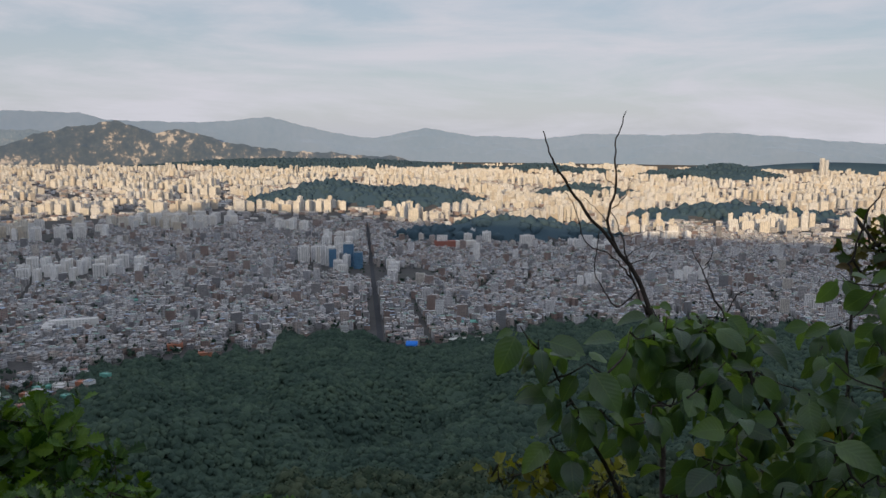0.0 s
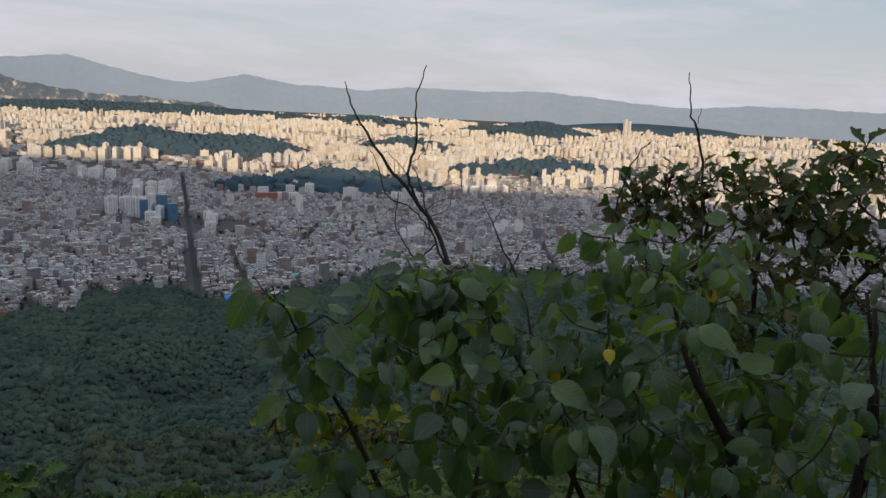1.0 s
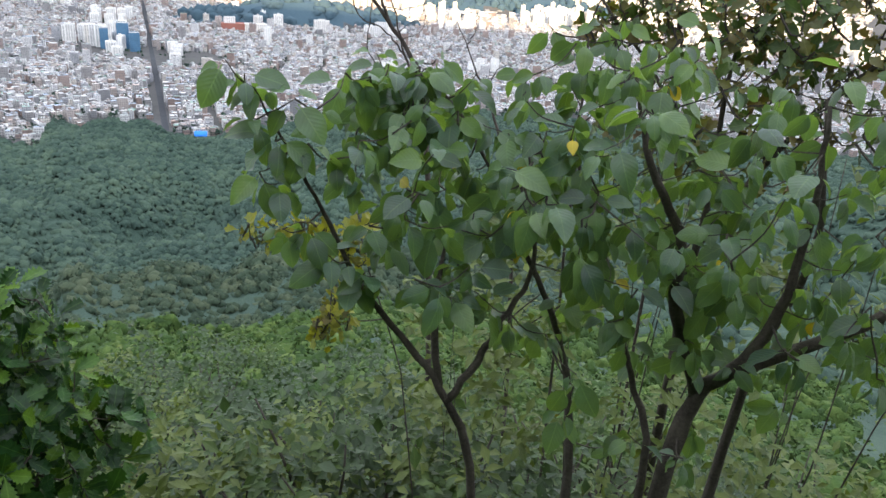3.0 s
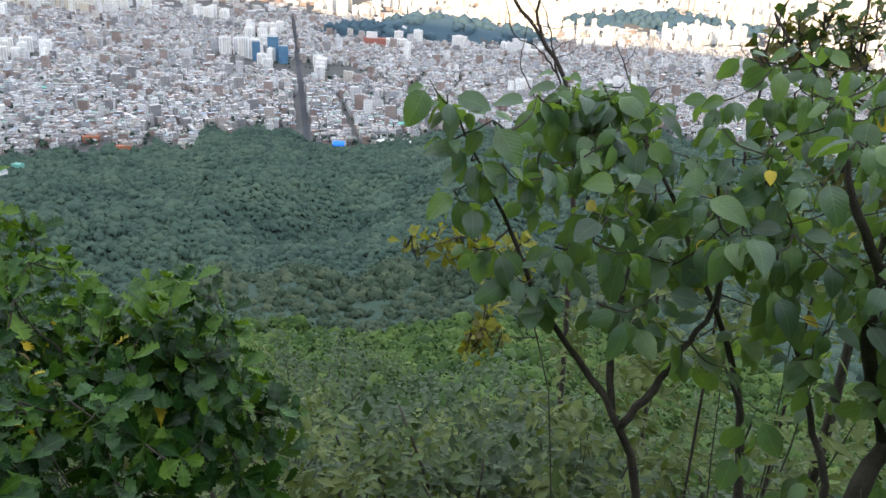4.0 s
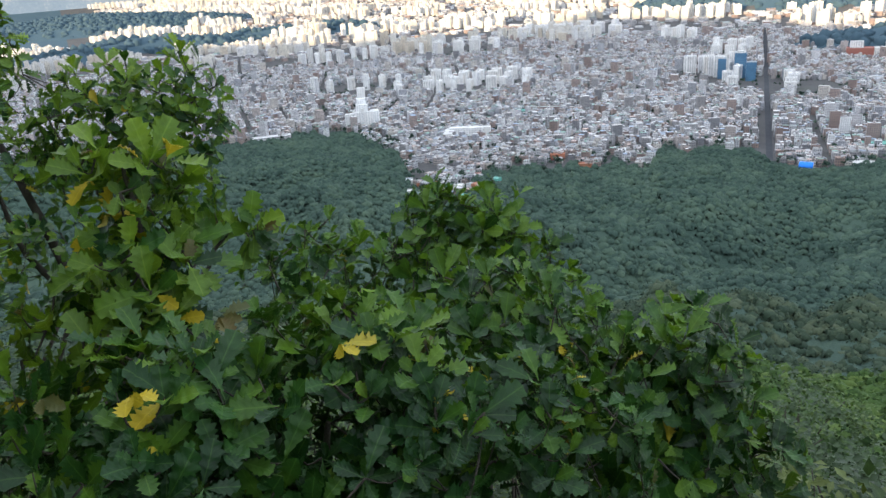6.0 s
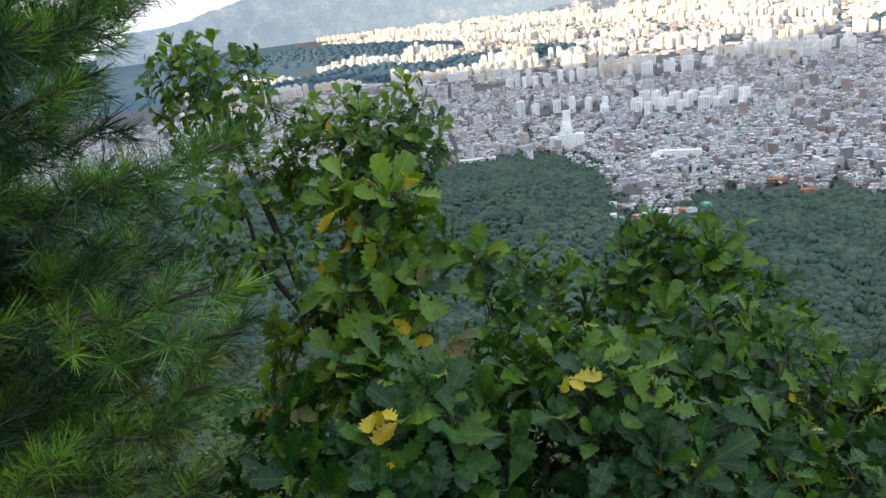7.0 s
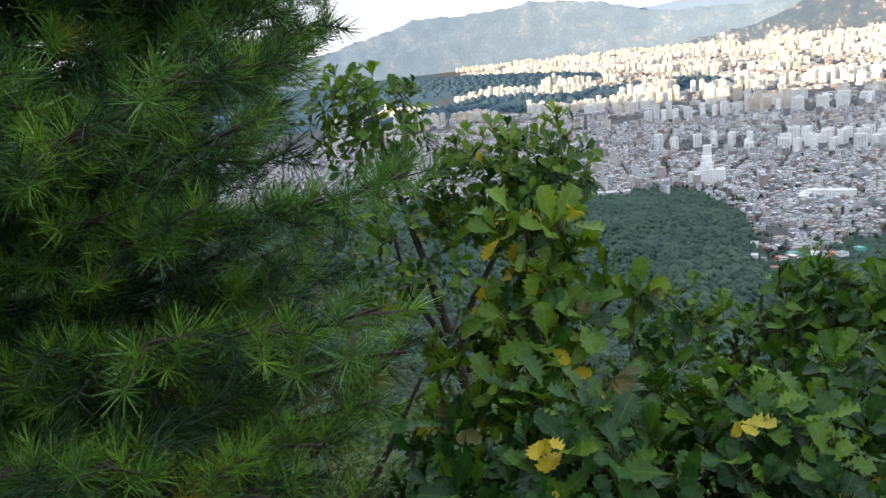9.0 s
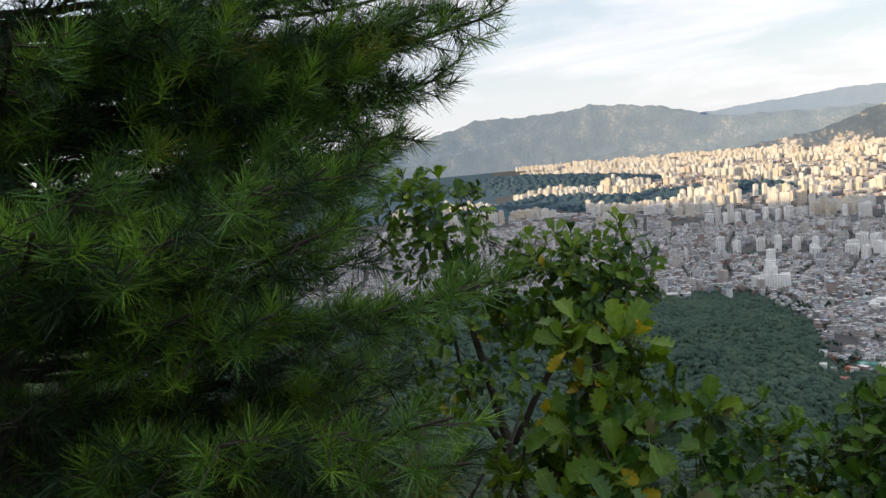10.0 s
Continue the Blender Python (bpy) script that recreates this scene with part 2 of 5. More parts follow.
# ---- meshes ----
def np_mesh(name, verts, faces, uv=None, smooth=False, mats=(), index=None):
    """A mesh from arrays: faces all with the same number of corners."""
    me = bpy.data.meshes.new(name)
    faces = np.asarray(faces, dtype=np.int32)
    k = faces.shape[1]
    me.vertices.add(len(verts))
    me.vertices.foreach_set("co", np.asarray(verts, dtype=np.float32).ravel())
    me.loops.add(faces.size)
    me.loops.foreach_set("vertex_index", faces.ravel())
    me.polygons.add(len(faces))
    me.polygons.foreach_set("loop_start", np.arange(0, faces.size, k, dtype=np.int32))
    me.polygons.foreach_set("loop_total", np.full(len(faces), k, dtype=np.int32))
    if uv is not None:
        me.uv_layers.new(name="UVMap").data.foreach_set("uv", np.asarray(uv, dtype=np.float32).ravel())
    for m in mats:
        me.materials.append(m)
    if index is not None:
        me.polygons.foreach_set("material_index", np.asarray(index, dtype=np.int32))
    me.polygons.foreach_set("use_smooth", np.full(len(faces), smooth))
    me.update(calc_edges=True)
    return me


def thing(name, loc, label, category, group="", kind=""):
    ob = new(name)
    ob.location = loc
    ob.empty_display_size = 0.1
    return tagged(ob, label, category, group, kind)


def under(ob, parent, label=""):
    """Hang a piece that is built in world metres under a thing that stands at its location."""
    ob.parent = parent
    top = Vector((0, 0, 0))
    p = parent
    while p is not None:
        top += p.location
        p = p.parent
    ob.matrix_parent_inverse = Matrix.Translation(-top)
    return tagged(ob, label) if label else ob


def part(name, bm, mat, parent, label="", smooth=False):
    me = bpy.data.meshes.new(name)
    bm.to_mesh(me)
    bm.free()
    me.materials.append(mat)
    if smooth:
        me.polygons.foreach_set("use_smooth", np.ones(len(me.polygons), dtype=bool))
    return under(new(name, me), parent, label)


def spline(pts, n):
    """Points along a smooth line through pts."""
    p = [Vector(q) for q in pts]
    p = [p[0] * 2 - p[1]] + p + [p[-1] * 2 - p[-2]]
    out = []
    for i in range(1, len(p) - 2):
        for j in range(n):
            t = j / n
            a, b, c, d = p[i - 1:i + 3]
            out.append(0.5 * ((2 * b) + (c - a) * t + (2 * a - 5 * b + 4 * c - d) * t * t + (3 * b - a - 3 * c + d) * t ** 3))
    out.append(p[-2])
    return out


def tube(bm, pts, r0, r1, sides=7, n=4, wobble=0.0, seed=0):
    """A tapered limb along pts, added to bm."""
    rnd = random.Random(seed)
    line = spline(pts, n) if len(pts) > 2 else [Vector(pts[0]).lerp(Vector(pts[1]), i / n) for i in range(n + 1)]
    rings = []
    for i, c in enumerate(line):
        d = (line[min(i + 1, len(line) - 1)] - line[max(i - 1, 0)]).normalized()
        a = d.cross(Vector((0.31, 0.87, 0.39))).normalized()
        b = d.cross(a)
        r = r0 + (r1 - r0) * i / (len(line) - 1)
        c = c + Vector([rnd.uniform(-wobble, wobble) for _ in range(3)])
        rings.append([bm.verts.new(c + (a * math.cos(2 * math.pi * k / sides) + b * math.sin(2 * math.pi * k / sides)) * r * rnd.uniform(0.9, 1.1)) for k in range(sides)])
    for u, v in zip(rings, rings[1:]):
        for k in range(sides):
            bm.faces.new((u[k], u[(k + 1) % sides], v[(k + 1) % sides], v[k]))
    bm.faces.new(rings[-1])
    bm.faces.new(rings[0][::-1])
    return line


# ---- the lie of the land ----
EYE = np.array((0.0, 0.2, 1.4))
CITY = -318.0
R0, RM = 2400.0, 4900.0
rng = np.random.default_rng(7)


def shrink(r):
    """Distances past R0 draw together towards RM, so that far country stays inside the lens's reach."""
    r = np.asarray(r, dtype=float)
    return np.where(r > R0, R0 + (RM - R0) * (1 - np.exp(-(r - R0) / (RM - R0))), r)


def grow(rb):
    rb = np.asarray(rb, dtype=float)
    return np.where(rb > R0, R0 - (RM - R0) * np.log(np.maximum(1e-3, 1 - (rb - R0) / (RM - R0))), rb)


def far(p):
    """Country at its real distance, brought in towards the eye with its angles and proportions kept."""
    p = np.asarray(p, dtype=float)
    r = np.hypot(p[:, 0], p[:, 1])
    s = shrink(r) / np.maximum(r, 1)
    return EYE + (p - EYE) * s[:, None]


EDGE_AZ = [-70, -60, -46, -43, -38, -34.5, -32, -30.5, -28, -24.5, -13.4, -12.6, -6.5, -5, -2, 4.4, 8, 20, 40]
EDGE_R = [1750, 1700, 1580, 1540, 1560, 1500, 1300, 1070, 1085, 1180, 1185, 1280, 1290, 1200, 1180, 1290, 1370, 1450, 1500]
# hills in the town: middle x, y, half length, half width, turn in degrees, height
HILLS = [(-430, 3950, 640, 330, -4, 92), (190, 2560, 400, 150, 8, 58), (1190, 3280, 480, 150, 0, 58), (800, 4700, 330, 130, 10, 55), (2300, 6900, 700, 300, -10, 110),
         (4200, 8600, 1500, 500, -15, 130), (-2750, 2400, 620, 170, 60, 55), (-2420, 3000, 520, 120, 40, 45), (-4700, 3450, 1300, 700, 30, 75), (-1500, 8600, 2300, 600, 8, 95), (900, 8000, 900, 300, 0, 70)]
SX, SY = math.sin(radians(SUN_AZ)), math.cos(radians(SUN_AZ))


def edge(az):
    az = np.asarray(az, dtype=float)
    rag = 20 * np.sin(az * 1.9) + 14 * np.sin(az * 4.3 + 1) + 9 * np.sin(az * 9.1 + 2)
    return np.interp(az, EDGE_AZ, EDGE_R) + rag * np.clip(np.abs(az + 3.5) / 5 - 0.3, 0, 1)


def hill(x, y):
    z = np.zeros(np.shape(x))
    for hx, hy, a, b, turn, h in HILLS:
        c, s = math.cos(radians(turn)), math.sin(radians(turn))
        u, v = ((x - hx) * c + (y - hy) * s) / a, (-(x - hx) * s + (y - hy) * c) / b
        wave = 1 + 0.16 * np.sin(u * 5.1 + hx) + 0.12 * np.sin(v * 3.7 + u * 7.3 + hy)
        z = np.maximum(z, h * np.clip(1 - (u * u + v * v), 0, 1) ** 0.8 * wave)
    return z


def folds(x, y):
    return (np.sin(x * 0.011 + y * 0.006 + 1.0) + 0.7 * np.sin(x * 0.019 - y * 0.013 + 2.2) + 0.5 * np.sin(x * 0.007 + y * 0.027) + 0.35 * np.sin(x * 0.041 + y * 0.033 + 0.5)) / 2.2


def ease(t):
    t = np.clip(t, 0, 1)
    return t * t * (3 - 2 * t)


def ground(x, y):
    """The height of the ground at a place at its real distance."""
    x, y = np.asarray(x, dtype=float), np.asarray(y, dtype=float)
    r, az = np.hypot(x, y), np.degrees(np.arctan2(x, y))
    e = edge(az)
    rs = np.where(r > 150, 150 + (r - 150) * 1000 / (e - 150), r)
    z = np.interp(rs, [0, 0.8, 2, 5, 12, 50, 150, 260, 400, 700, 1000, 1150], [0, -0.1, -1.0, -3.3, -8.2, -32, -89, -154, -214, -268, -304, CITY])
    z = z + (20 * folds(x, y) + 40 * np.abs(np.sin((x * 0.82 - y * 0.5) * 0.0165 + 0.6 + 0.5 * np.sin(y * 0.008))) + 9 * np.abs(np.sin((x * 0.6 + y * 0.7) * 0.03)) - 30) * ease((rs - 400) / 220) * ease((1000 - rs) / 320) + 26 * np.exp(-((r - 430 - 2.5 * az) / 55) ** 2) * ease((az + 24) / 12) * (0.8 + 0.2 * np.sin(az * 0.9)) + 1.2 * np.sin(x * 0.3) * np.sin(y * 0.23 + 1) * ease((r - 8) / 30) * ease((500 - r) / 200)
    z = z + hill(x, y)
    # unseen rise behind: ridge heights set its cast shade, near bank blocks skylight
    s, l = x * SX + y * SY, x * math.sin(radians(SUN_AZ + 90)) + y * math.cos(radians(SUN_AZ + 90))
    back = np.interp(l, [-3000, -1500, -470, 495, 1000, 1527, 2064, 3000, 3600, 4500], [60, 120, 150, 172, 230, 248, 135, 115, 40, 0]) * (0.12 * ease(s / 18) + 0.88 * ease((s - 10) / 240)) * (1 - 0.7 * ease((s - 400) / 1500))
    k = ease((s + 2 + 0.25 * r) / (4 + 0.5 * r))
    return z * (1 - k) + back * k


az_line = np.concatenate([np.arange(-180, -100, 3.0), np.arange(-100, 62, 0.7), np.arange(62, 180, 3.0)])
r_line = np.concatenate([[0.0], np.geomspace(0.5, 60, 34), np.geomspace(66, 1000, 60), np.linspace(1020, 2400, 50), grow(np.linspace(2430, 4885, 64))])
A, R = np.meshgrid(np.radians(az_line), r_line)
gx, gy = (R * np.sin(A)).ravel(), (R * np.cos(A)).ravel()
gv = far(np.stack([gx, gy, ground(gx, gy)], 1))
na, nr = len(az_line), len(r_line)
ii, jj = np.meshgrid(np.arange(nr - 1), np.arange(na), indexing="ij")
j2 = (jj + 1) % na
gf = np.stack([ii * na + jj, ii * na + j2, (ii + 1) * na + j2, (ii + 1) * na + jj], -1).reshape(-1, 4)
cx, cy = gx[gf].mean(1), gy[gf].mean(1)
caz, cr = np.degrees(np.arctan2(cx, cy)), np.hypot(cx, cy)
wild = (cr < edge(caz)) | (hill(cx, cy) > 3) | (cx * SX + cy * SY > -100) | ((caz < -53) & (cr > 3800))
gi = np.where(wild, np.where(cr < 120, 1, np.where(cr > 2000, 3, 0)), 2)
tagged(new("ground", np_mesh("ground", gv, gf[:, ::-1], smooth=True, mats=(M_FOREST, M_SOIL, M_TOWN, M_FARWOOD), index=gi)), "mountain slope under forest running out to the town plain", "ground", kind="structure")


def range_of_hills(name, skyline, rb, depth, mat, base, label, rough=0.15, seed=0):
    """A mountain range: a broad relief whose crest follows the skyline of (azimuth, height in degrees)."""
    az = np.arange(skyline[0][0], skyline[-1][0] + 0.01, 0.15)
    el = np.interp(az, [p[0] for p in skyline], [p[1] for p in skyline])
    g = np.random.default_rng(seed)
    for f, a in ((1.3, 0.05), (2.9, 0.04), (6.1, 0.03), (13.0, 0.02)):
        el = el + rough * a * 4 * np.sin(az * f + g.uniform(0, 6))
    rows = np.sign(np.linspace(-1, 1, 33)) * np.abs(np.linspace(-1, 1, 33)) ** 2.2
    V = []
    for k in rows:
        r = rb + k * depth
        top = EYE[2] + rb * np.tan(np.radians(el))
        low = EYE[2] + rb * math.tan(radians(base))
        w = (1 - abs(k)) ** 0.85
        spur = np.array([noise.fractal(Vector((a * 0.28, k * 2.2, seed)), 0.9, 2.1, 5) for a in az])
        z = low + (top - low) * np.clip(w + 0.4 * spur * (1 - w) * min(1, 4 * (1 - abs(k))), 0, 1)
        V.append(np.stack([r * np.sin(np.radians(az)), r * np.cos(np.radians(az)), z], 1))
    n = len(az)
    i, j = np.meshgrid(np.arange(len(rows) - 1), np.arange(n - 1), indexing="ij")
    F = np.stack([i * n + j, i * n + j + 1, (i + 1) * n + j + 1, (i + 1) * n + j], -1).reshape(-1, 4)
    return tagged(new(name, np_mesh(name, np.concatenate(V), F[:, ::-1], smooth=False, mats=(mat,))), label, "mountain", kind="structure")


# rock and woods coloured bluer to carry the haze
M_ROCKY = rough_material("hazed_rocky_mountain", [(0.30, (0.070, 0.105, 0.155)), (0.50, (0.095, 0.130, 0.175)), (0.55, (0.14, 0.160, 0.19)), (0.60, (0.46, 0.43, 0.40))], 0.012, 0.95, 0.0, 3.4)
range_of_hills("far_range", [(-64, 0.2), (-57, 0.6), (-40, 0.9), (-30, 1.6), (-28.7, 1.7), (-25.5, 1.6), (-23.8, 1.2), (-19.8, 1.1), (-16.1, 1.2), (-13.2, 1.6), (-10.6, 0.9), (-7.4, 0.3), (-5.8, 0.1), (-2.1, 0.9), (1.2, 0.4), (6.5, 0.2), (10.1, 0.6), (14, 0.5), (19.6, 0.7), (23.2, 0.4), (28.7, 0.0), (34, 0.4), (44, 0.3)], 4860, 20, M_RANGE, -1.6, "far mountain range, pale blue tint standing for haze", 0.12, 1)
# the blue of this range is haze given as base colour
M_MID = rough_material("hazed_wooded_mountain", [(0.3, (0.14, 0.205, 0.29)), (0.55, (0.19, 0.26, 0.345)), (0.68, (0.33, 0.36, 0.40))], 0.010, 1.0)
range_of_hills("western_range", [(-66, -0.6), (-60.9, 0.4), (-57.5, 1.1), (-54.1, 2.0), (-51.6, 2.0), (-47.6, 2.0), (-45.9, 2.4), (-44, 2.1), (-40.9, 1.8), (-38.3, 0.9), (-36.2, 0.6), (-32, 0.5), (-28, 0.4), (-24, 0.3)], 4815, 35, M_MID, -2.0, "wooded mountain range beyond the town, tinted blue-grey for haze", 0.25, 2)
range_of_hills("rocky_mountain", [(-36, -1.6), (-32, -1.1), (-30.2, -0.6), (-28.2, 0.1), (-26.2, 0.7), (-23.1, 1.1), (-21, 0.4), (-19.5, 0.6), (-17.6, 0.2), (-16.1, -0.2), (-13.4, -0.7), (-8.3, -1.0), (-4.2, -1.2), (-2, -1.8)], 4750, 40, M_ROCKY, -2.0, "dark wooded mountain with bare granite outcrops, blued for haze", 0.25, 3)


# ---- forest ----
def dome_shapes(level, count, lump, seed, cut=-0.25):
    """Low rounded canopy tops with an uneven outline, open below."""
    out = []
    for k in range(count):
        bm = bmesh.new()
        bmesh.ops.create_icosphere(bm, subdivisions=level, radius=1.0)
        bmesh.ops.delete(bm, geom=[f for f in bm.faces if f.calc_center_median().z < cut], context="FACES")
        bm.verts.index_update()
        for v in bm.verts:
            d = v.co.normalized()
            f = 1 + lump * noise.noise(d * 2.1 + Vector((seed, k * 9.1, 0))) + 0.5 * lump * noise.noise(d * 5.3 + Vector((k * 5.7, seed, 3)))
            v.co = Vector((d.x * f, d.y * f, d.z * f))
        out.append((np.array([v.co[:] for v in bm.verts]), np.array([[v.index for v in f.verts] for f in bm.faces])))
        bm.free()
    return out


def leafy_shapes(count, leaves, seed, spray=0.11):
    """Crowns made of many small tilted sprays of leaves, in uneven lobes."""
    out = []
    for k in range(count):
        g = np.random.default_rng(seed + k)
        lobes = g.normal(0, 0.40, (7, 3)) * (1, 1, 0.7)
        lobes[0] = 0
        P = g.normal(0, 1, (leaves, 3))
        P /= np.linalg.norm(P, axis=1)[:, None]
        P[:, 2] = np.abs(P[:, 2]) * 1.0 - 0.25
        tilt = P + g.normal(0, 0.45, (leaves, 3)) + (0, 0, 0.35)
        tilt /= np.linalg.norm(tilt, axis=1)[:, None]
        P = lobes[g.integers(0, 7, leaves)] + P * g.uniform(0.42, 0.62, leaves)[:, None]
        a = np.cross(tilt, g.normal(0, 1, (leaves, 3)))
        a /= np.linalg.norm(a, axis=1)[:, None]
        b = np.cross(tilt, a)
        s = (spray * g.uniform(0.6, 1.35, leaves))[:, None]
        V = np.stack([P - a * s - b * s * 0.6, P + a * s - b * s * 0.8, P + a * s * 1.2 + b * s * 0.7, P - a * s * 0.8 + b * s], 1).reshape(-1, 3)
        i = np.arange(leaves)[:, None] * 4
        F = np.concatenate([i + (0, 1, 2), i + (0, 2, 3)])
        out.append((V, F))
    return out


def crowns(shapes, P, size, seed):
    """Many crowns in one pair of arrays, each turned and sized on its own."""
    g = np.random.default_rng(seed)
    Vs, Fs, off = [], [], 0
    which = g.integers(0, len(shapes), len(P))
    for k, (V, F) in enumerate(shapes):
        q, s = P[which == k], size[which == k]
        if not len(q):
            continue
        a = g.uniform(0, 6.28, len(q))
        st = g.uniform(0.65, 1.25, len(q))
        X = V[None, :, 0] * np.cos(a)[:, None] - V[None, :, 1] * np.sin(a)[:, None]
        Y = V[None, :, 0] * np.sin(a)[:, None] + V[None, :, 1] * np.cos(a)[:, None]
        W = np.stack([X * s[:, None], Y * s[:, None], V[None, :, 2] * (s * st)[:, None]], -1) + q[:, None, :]
        Vs.append(W.reshape(-1, 3))
        Fs.append((F[None] + (np.arange(len(q)) * len(V))[:, None, None] + off).reshape(-1, 3))
        off += len(q) * len(V)
    return np.concatenate(Vs), np.concatenate(Fs)


def scatter(r0, r1, step, az0, az1, seed):
    """Jittered places between two distances and two azimuths."""
    g = np.random.default_rng(seed)
    n = int(0.5 * radians(az1 - az0) * (r1 * r1 - r0 * r0) / step ** 2)
    r = np.sqrt(g.uniform(r0 * r0, r1 * r1, n))
    a = np.radians(g.uniform(az0, az1, n))
    return r * np.sin(a), r * np.cos(a), r, np.degrees(a)


for label, mat, r0, r1, az0, az1, step, size, leaves, spray, seed in (
        ("mixed green trees on the steep slope just below", M_CROWN, 11, 120, -102, 56, 4.3, 2.5, 110, 0.075, 11),
        ("mixed green trees lower on the steep slope", M_CROWN, 120, 320, -72, 48, 7.0, 4.4, 36, 0.10, 12),
        ("grey-green pines and oaks on the spur below", M_SPUR, 310, 470, -64, 30, 5.0, 3.9, 0, 2, 13),
        ("dense dark green forest in the valley", M_FOREST, 465, 620, -64, 30, 5.0, 3.9, 0, 2, 18),
        ("dense dark green forest at the edge of town", M_FOREST, 610, 1760, -56, 24, 5.4, 4.3, 0, 1, 14),
        ("dark green forest on the flank of the mountain", M_FOREST, 610, 1760, -78, -55, 8.5, 5.4, 0, 1, 16),
        ("dark green forest on the eastern flank", M_FOREST, 310, 1760, 23, 50, 8.5, 5.4, 0, 1, 17)):
    x, y, r, a = scatter(r0, r1, step, az0, az1, seed)
    keep = r < edge(a) - 2
    x, y, r = x[keep], y[keep], r[keep]
    s = size * np.random.default_rng(seed).uniform(0.6, 1.4, len(x))
    rise = np.random.default_rng(seed + 1).uniform(0, 1, len(x)) ** 2
    z = ground(x, y) + s * ((0.25 + 0.5 * rise) if leaves else (-0.3 + 0.6 * rise))
    if spray == 2:
        V, F = crowns(leafy_shapes(6, 22, seed, 0.10), np.stack([x, y, z + 0.15 * s], 1), s * 1.15, seed)
        tagged(new("forest", np_mesh("forest", V, F, smooth=False, mats=(mat,))), label, "forest", kind="stuff")
    if leaves:
        V, F = crowns(dome_shapes(2, 6, 0.7, seed), np.stack([x, y, z - 0.12 * s], 1), s * 0.66, seed)
        tagged(new("forest", np_mesh("forest", V, F, smooth=True, mats=(mat,))), label, "forest", kind="stuff")
    V, F = crowns(leafy_shapes(6, leaves, seed, spray) if leaves else dome_shapes(1, 10, 0.55, seed, 0.0), np.stack([x, y, z], 1), s, seed)
    tagged(new("forest", np_mesh("forest", V, F, smooth=not leaves, mats=(mat,))), label, "forest", kind="stuff")

x, y, r, a = scatter(2200, 9000, 36, -62, 42, 14)
keep = hill(x, y) > 4
x, y = x[keep], y[keep]
s = np.random.default_rng(4).uniform(13, 24, len(x))
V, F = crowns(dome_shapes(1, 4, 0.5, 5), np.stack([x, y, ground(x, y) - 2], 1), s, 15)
tagged(new("hill_woods", np_mesh("hill_woods", far(V), F, smooth=True, mats=(M_FARWOOD,))), "dark woods on the low hills in the town, tinted blue for haze", "forest", kind="stuff")


# ---- town ----
def blocks(cx, cy, w, d, h, ang, z0):
    """Box buildings as arrays: corners, walls and roof, and the walls' metres."""
    n = len(cx)
    c, s = np.cos(ang), np.sin(ang)
    V = np.zeros((n, 8, 3))
    for k, (a, b) in enumerate(((-1, -1), (1, -1), (1, 1), (-1, 1))):
        V[:, k, 0] = V[:, k + 4, 0] = cx + a * w / 2 * c - b * d / 2 * s
        V[:, k, 1] = V[:, k + 4, 1] = cy + a * w / 2 * s + b * d / 2 * c
        V[:, k, 2], V[:, k + 4, 2] = z0 - 4, z0 + h
    Q = np.array([(0, 1, 5, 4), (1, 2, 6, 5), (2, 3, 7, 6), (3, 0, 4, 7), (4, 5, 6, 7)])
    F = (Q[None] + (np.arange(n) * 8)[:, None, None]).reshape(-1, 4)
    uv = np.zeros((n, 5, 4, 2))
    for k in range(4):
        L = w if k % 2 == 0 else d
        uv[:, k, 1, 0] = uv[:, k, 2, 0] = L
        uv[:, k, :2, 1] = -4
        uv[:, k, 2:, 1] = h[:, None]
    uv[:, 4, 1, 0] = uv[:, 4, 2, 0] = w
    uv[:, 4, 2:, 1] = d[:, None]
    return V.reshape(-1, 3), F, uv.reshape(-1, 2)


def join_blocks(sets):
    V, F, U, off = [], [], [], 0
    for v, f, u in sets:
        V.append(v), F.append(f + off), U.append(u)
        off += len(v)
    return np.concatenate(V), np.concatenate(F), np.concatenate(U)


ST_A, ST_B = np.array((-112.0, 1215.0)), np.array((-325.0, 2960.0))


def street_gap(x, y):
    d = ST_B - ST_A
    t = np.clip(((x - ST_A[0]) * d[0] + (y - ST_A[1]) * d[1]) / (d @ d), 0, 1)
    return np.hypot(x - ST_A[0] - t * d[0], y - ST_A[1] - t * d[1])


# estates of slab flats: middle x, y, across, deep, count along, count deep, turn, height, slab length
ESTATES = [(-870, 1800, 230, 130, 7, 3, 20, 34, 26), (300, 1700, 50, 20, 3, 1, 12, 33, 20), (-330, 2000, 110, 60, 4, 2, 8, 50, 22), (60, 2080, 40, 40, 1, 1, 0, 55, 22),
           (560, 1790, 60, 30, 3, 1, 30, 34, 16), (-1000, 2900, 330, 110, 6, 2, 6, 46, 48), (-1165, 1700, 210, 50, 6, 1, 35, 40, 20), (-1010, 1640, 20, 30, 1, 2, 30, 38, 18),
           (-1570, 2200, 240, 60, 7, 1, 40, 44, 26), (-2030, 2400, 230, 60, 5, 1, 40, 40, 36), (-345, 2350, 80, 90, 3, 3, 6, 42, 22), (80, 2420, 40, 60, 2, 2, 0, 44, 26), (700, 2550, 120, 60, 3, 2, 10, 34, 24),
           (-1250, 2450, 260, 120, 5, 2, 25, 42, 34), (-560, 2700, 90, 60, 3, 2, 0, 45, 26), (-138, 1830, 20, 200, 1, 5, 6, 30, 22), (-270, 1900, 40, 160, 1, 4, 6, 34, 22), (420, 2330, 90, 40, 3, 1, 0, 30, 30)]
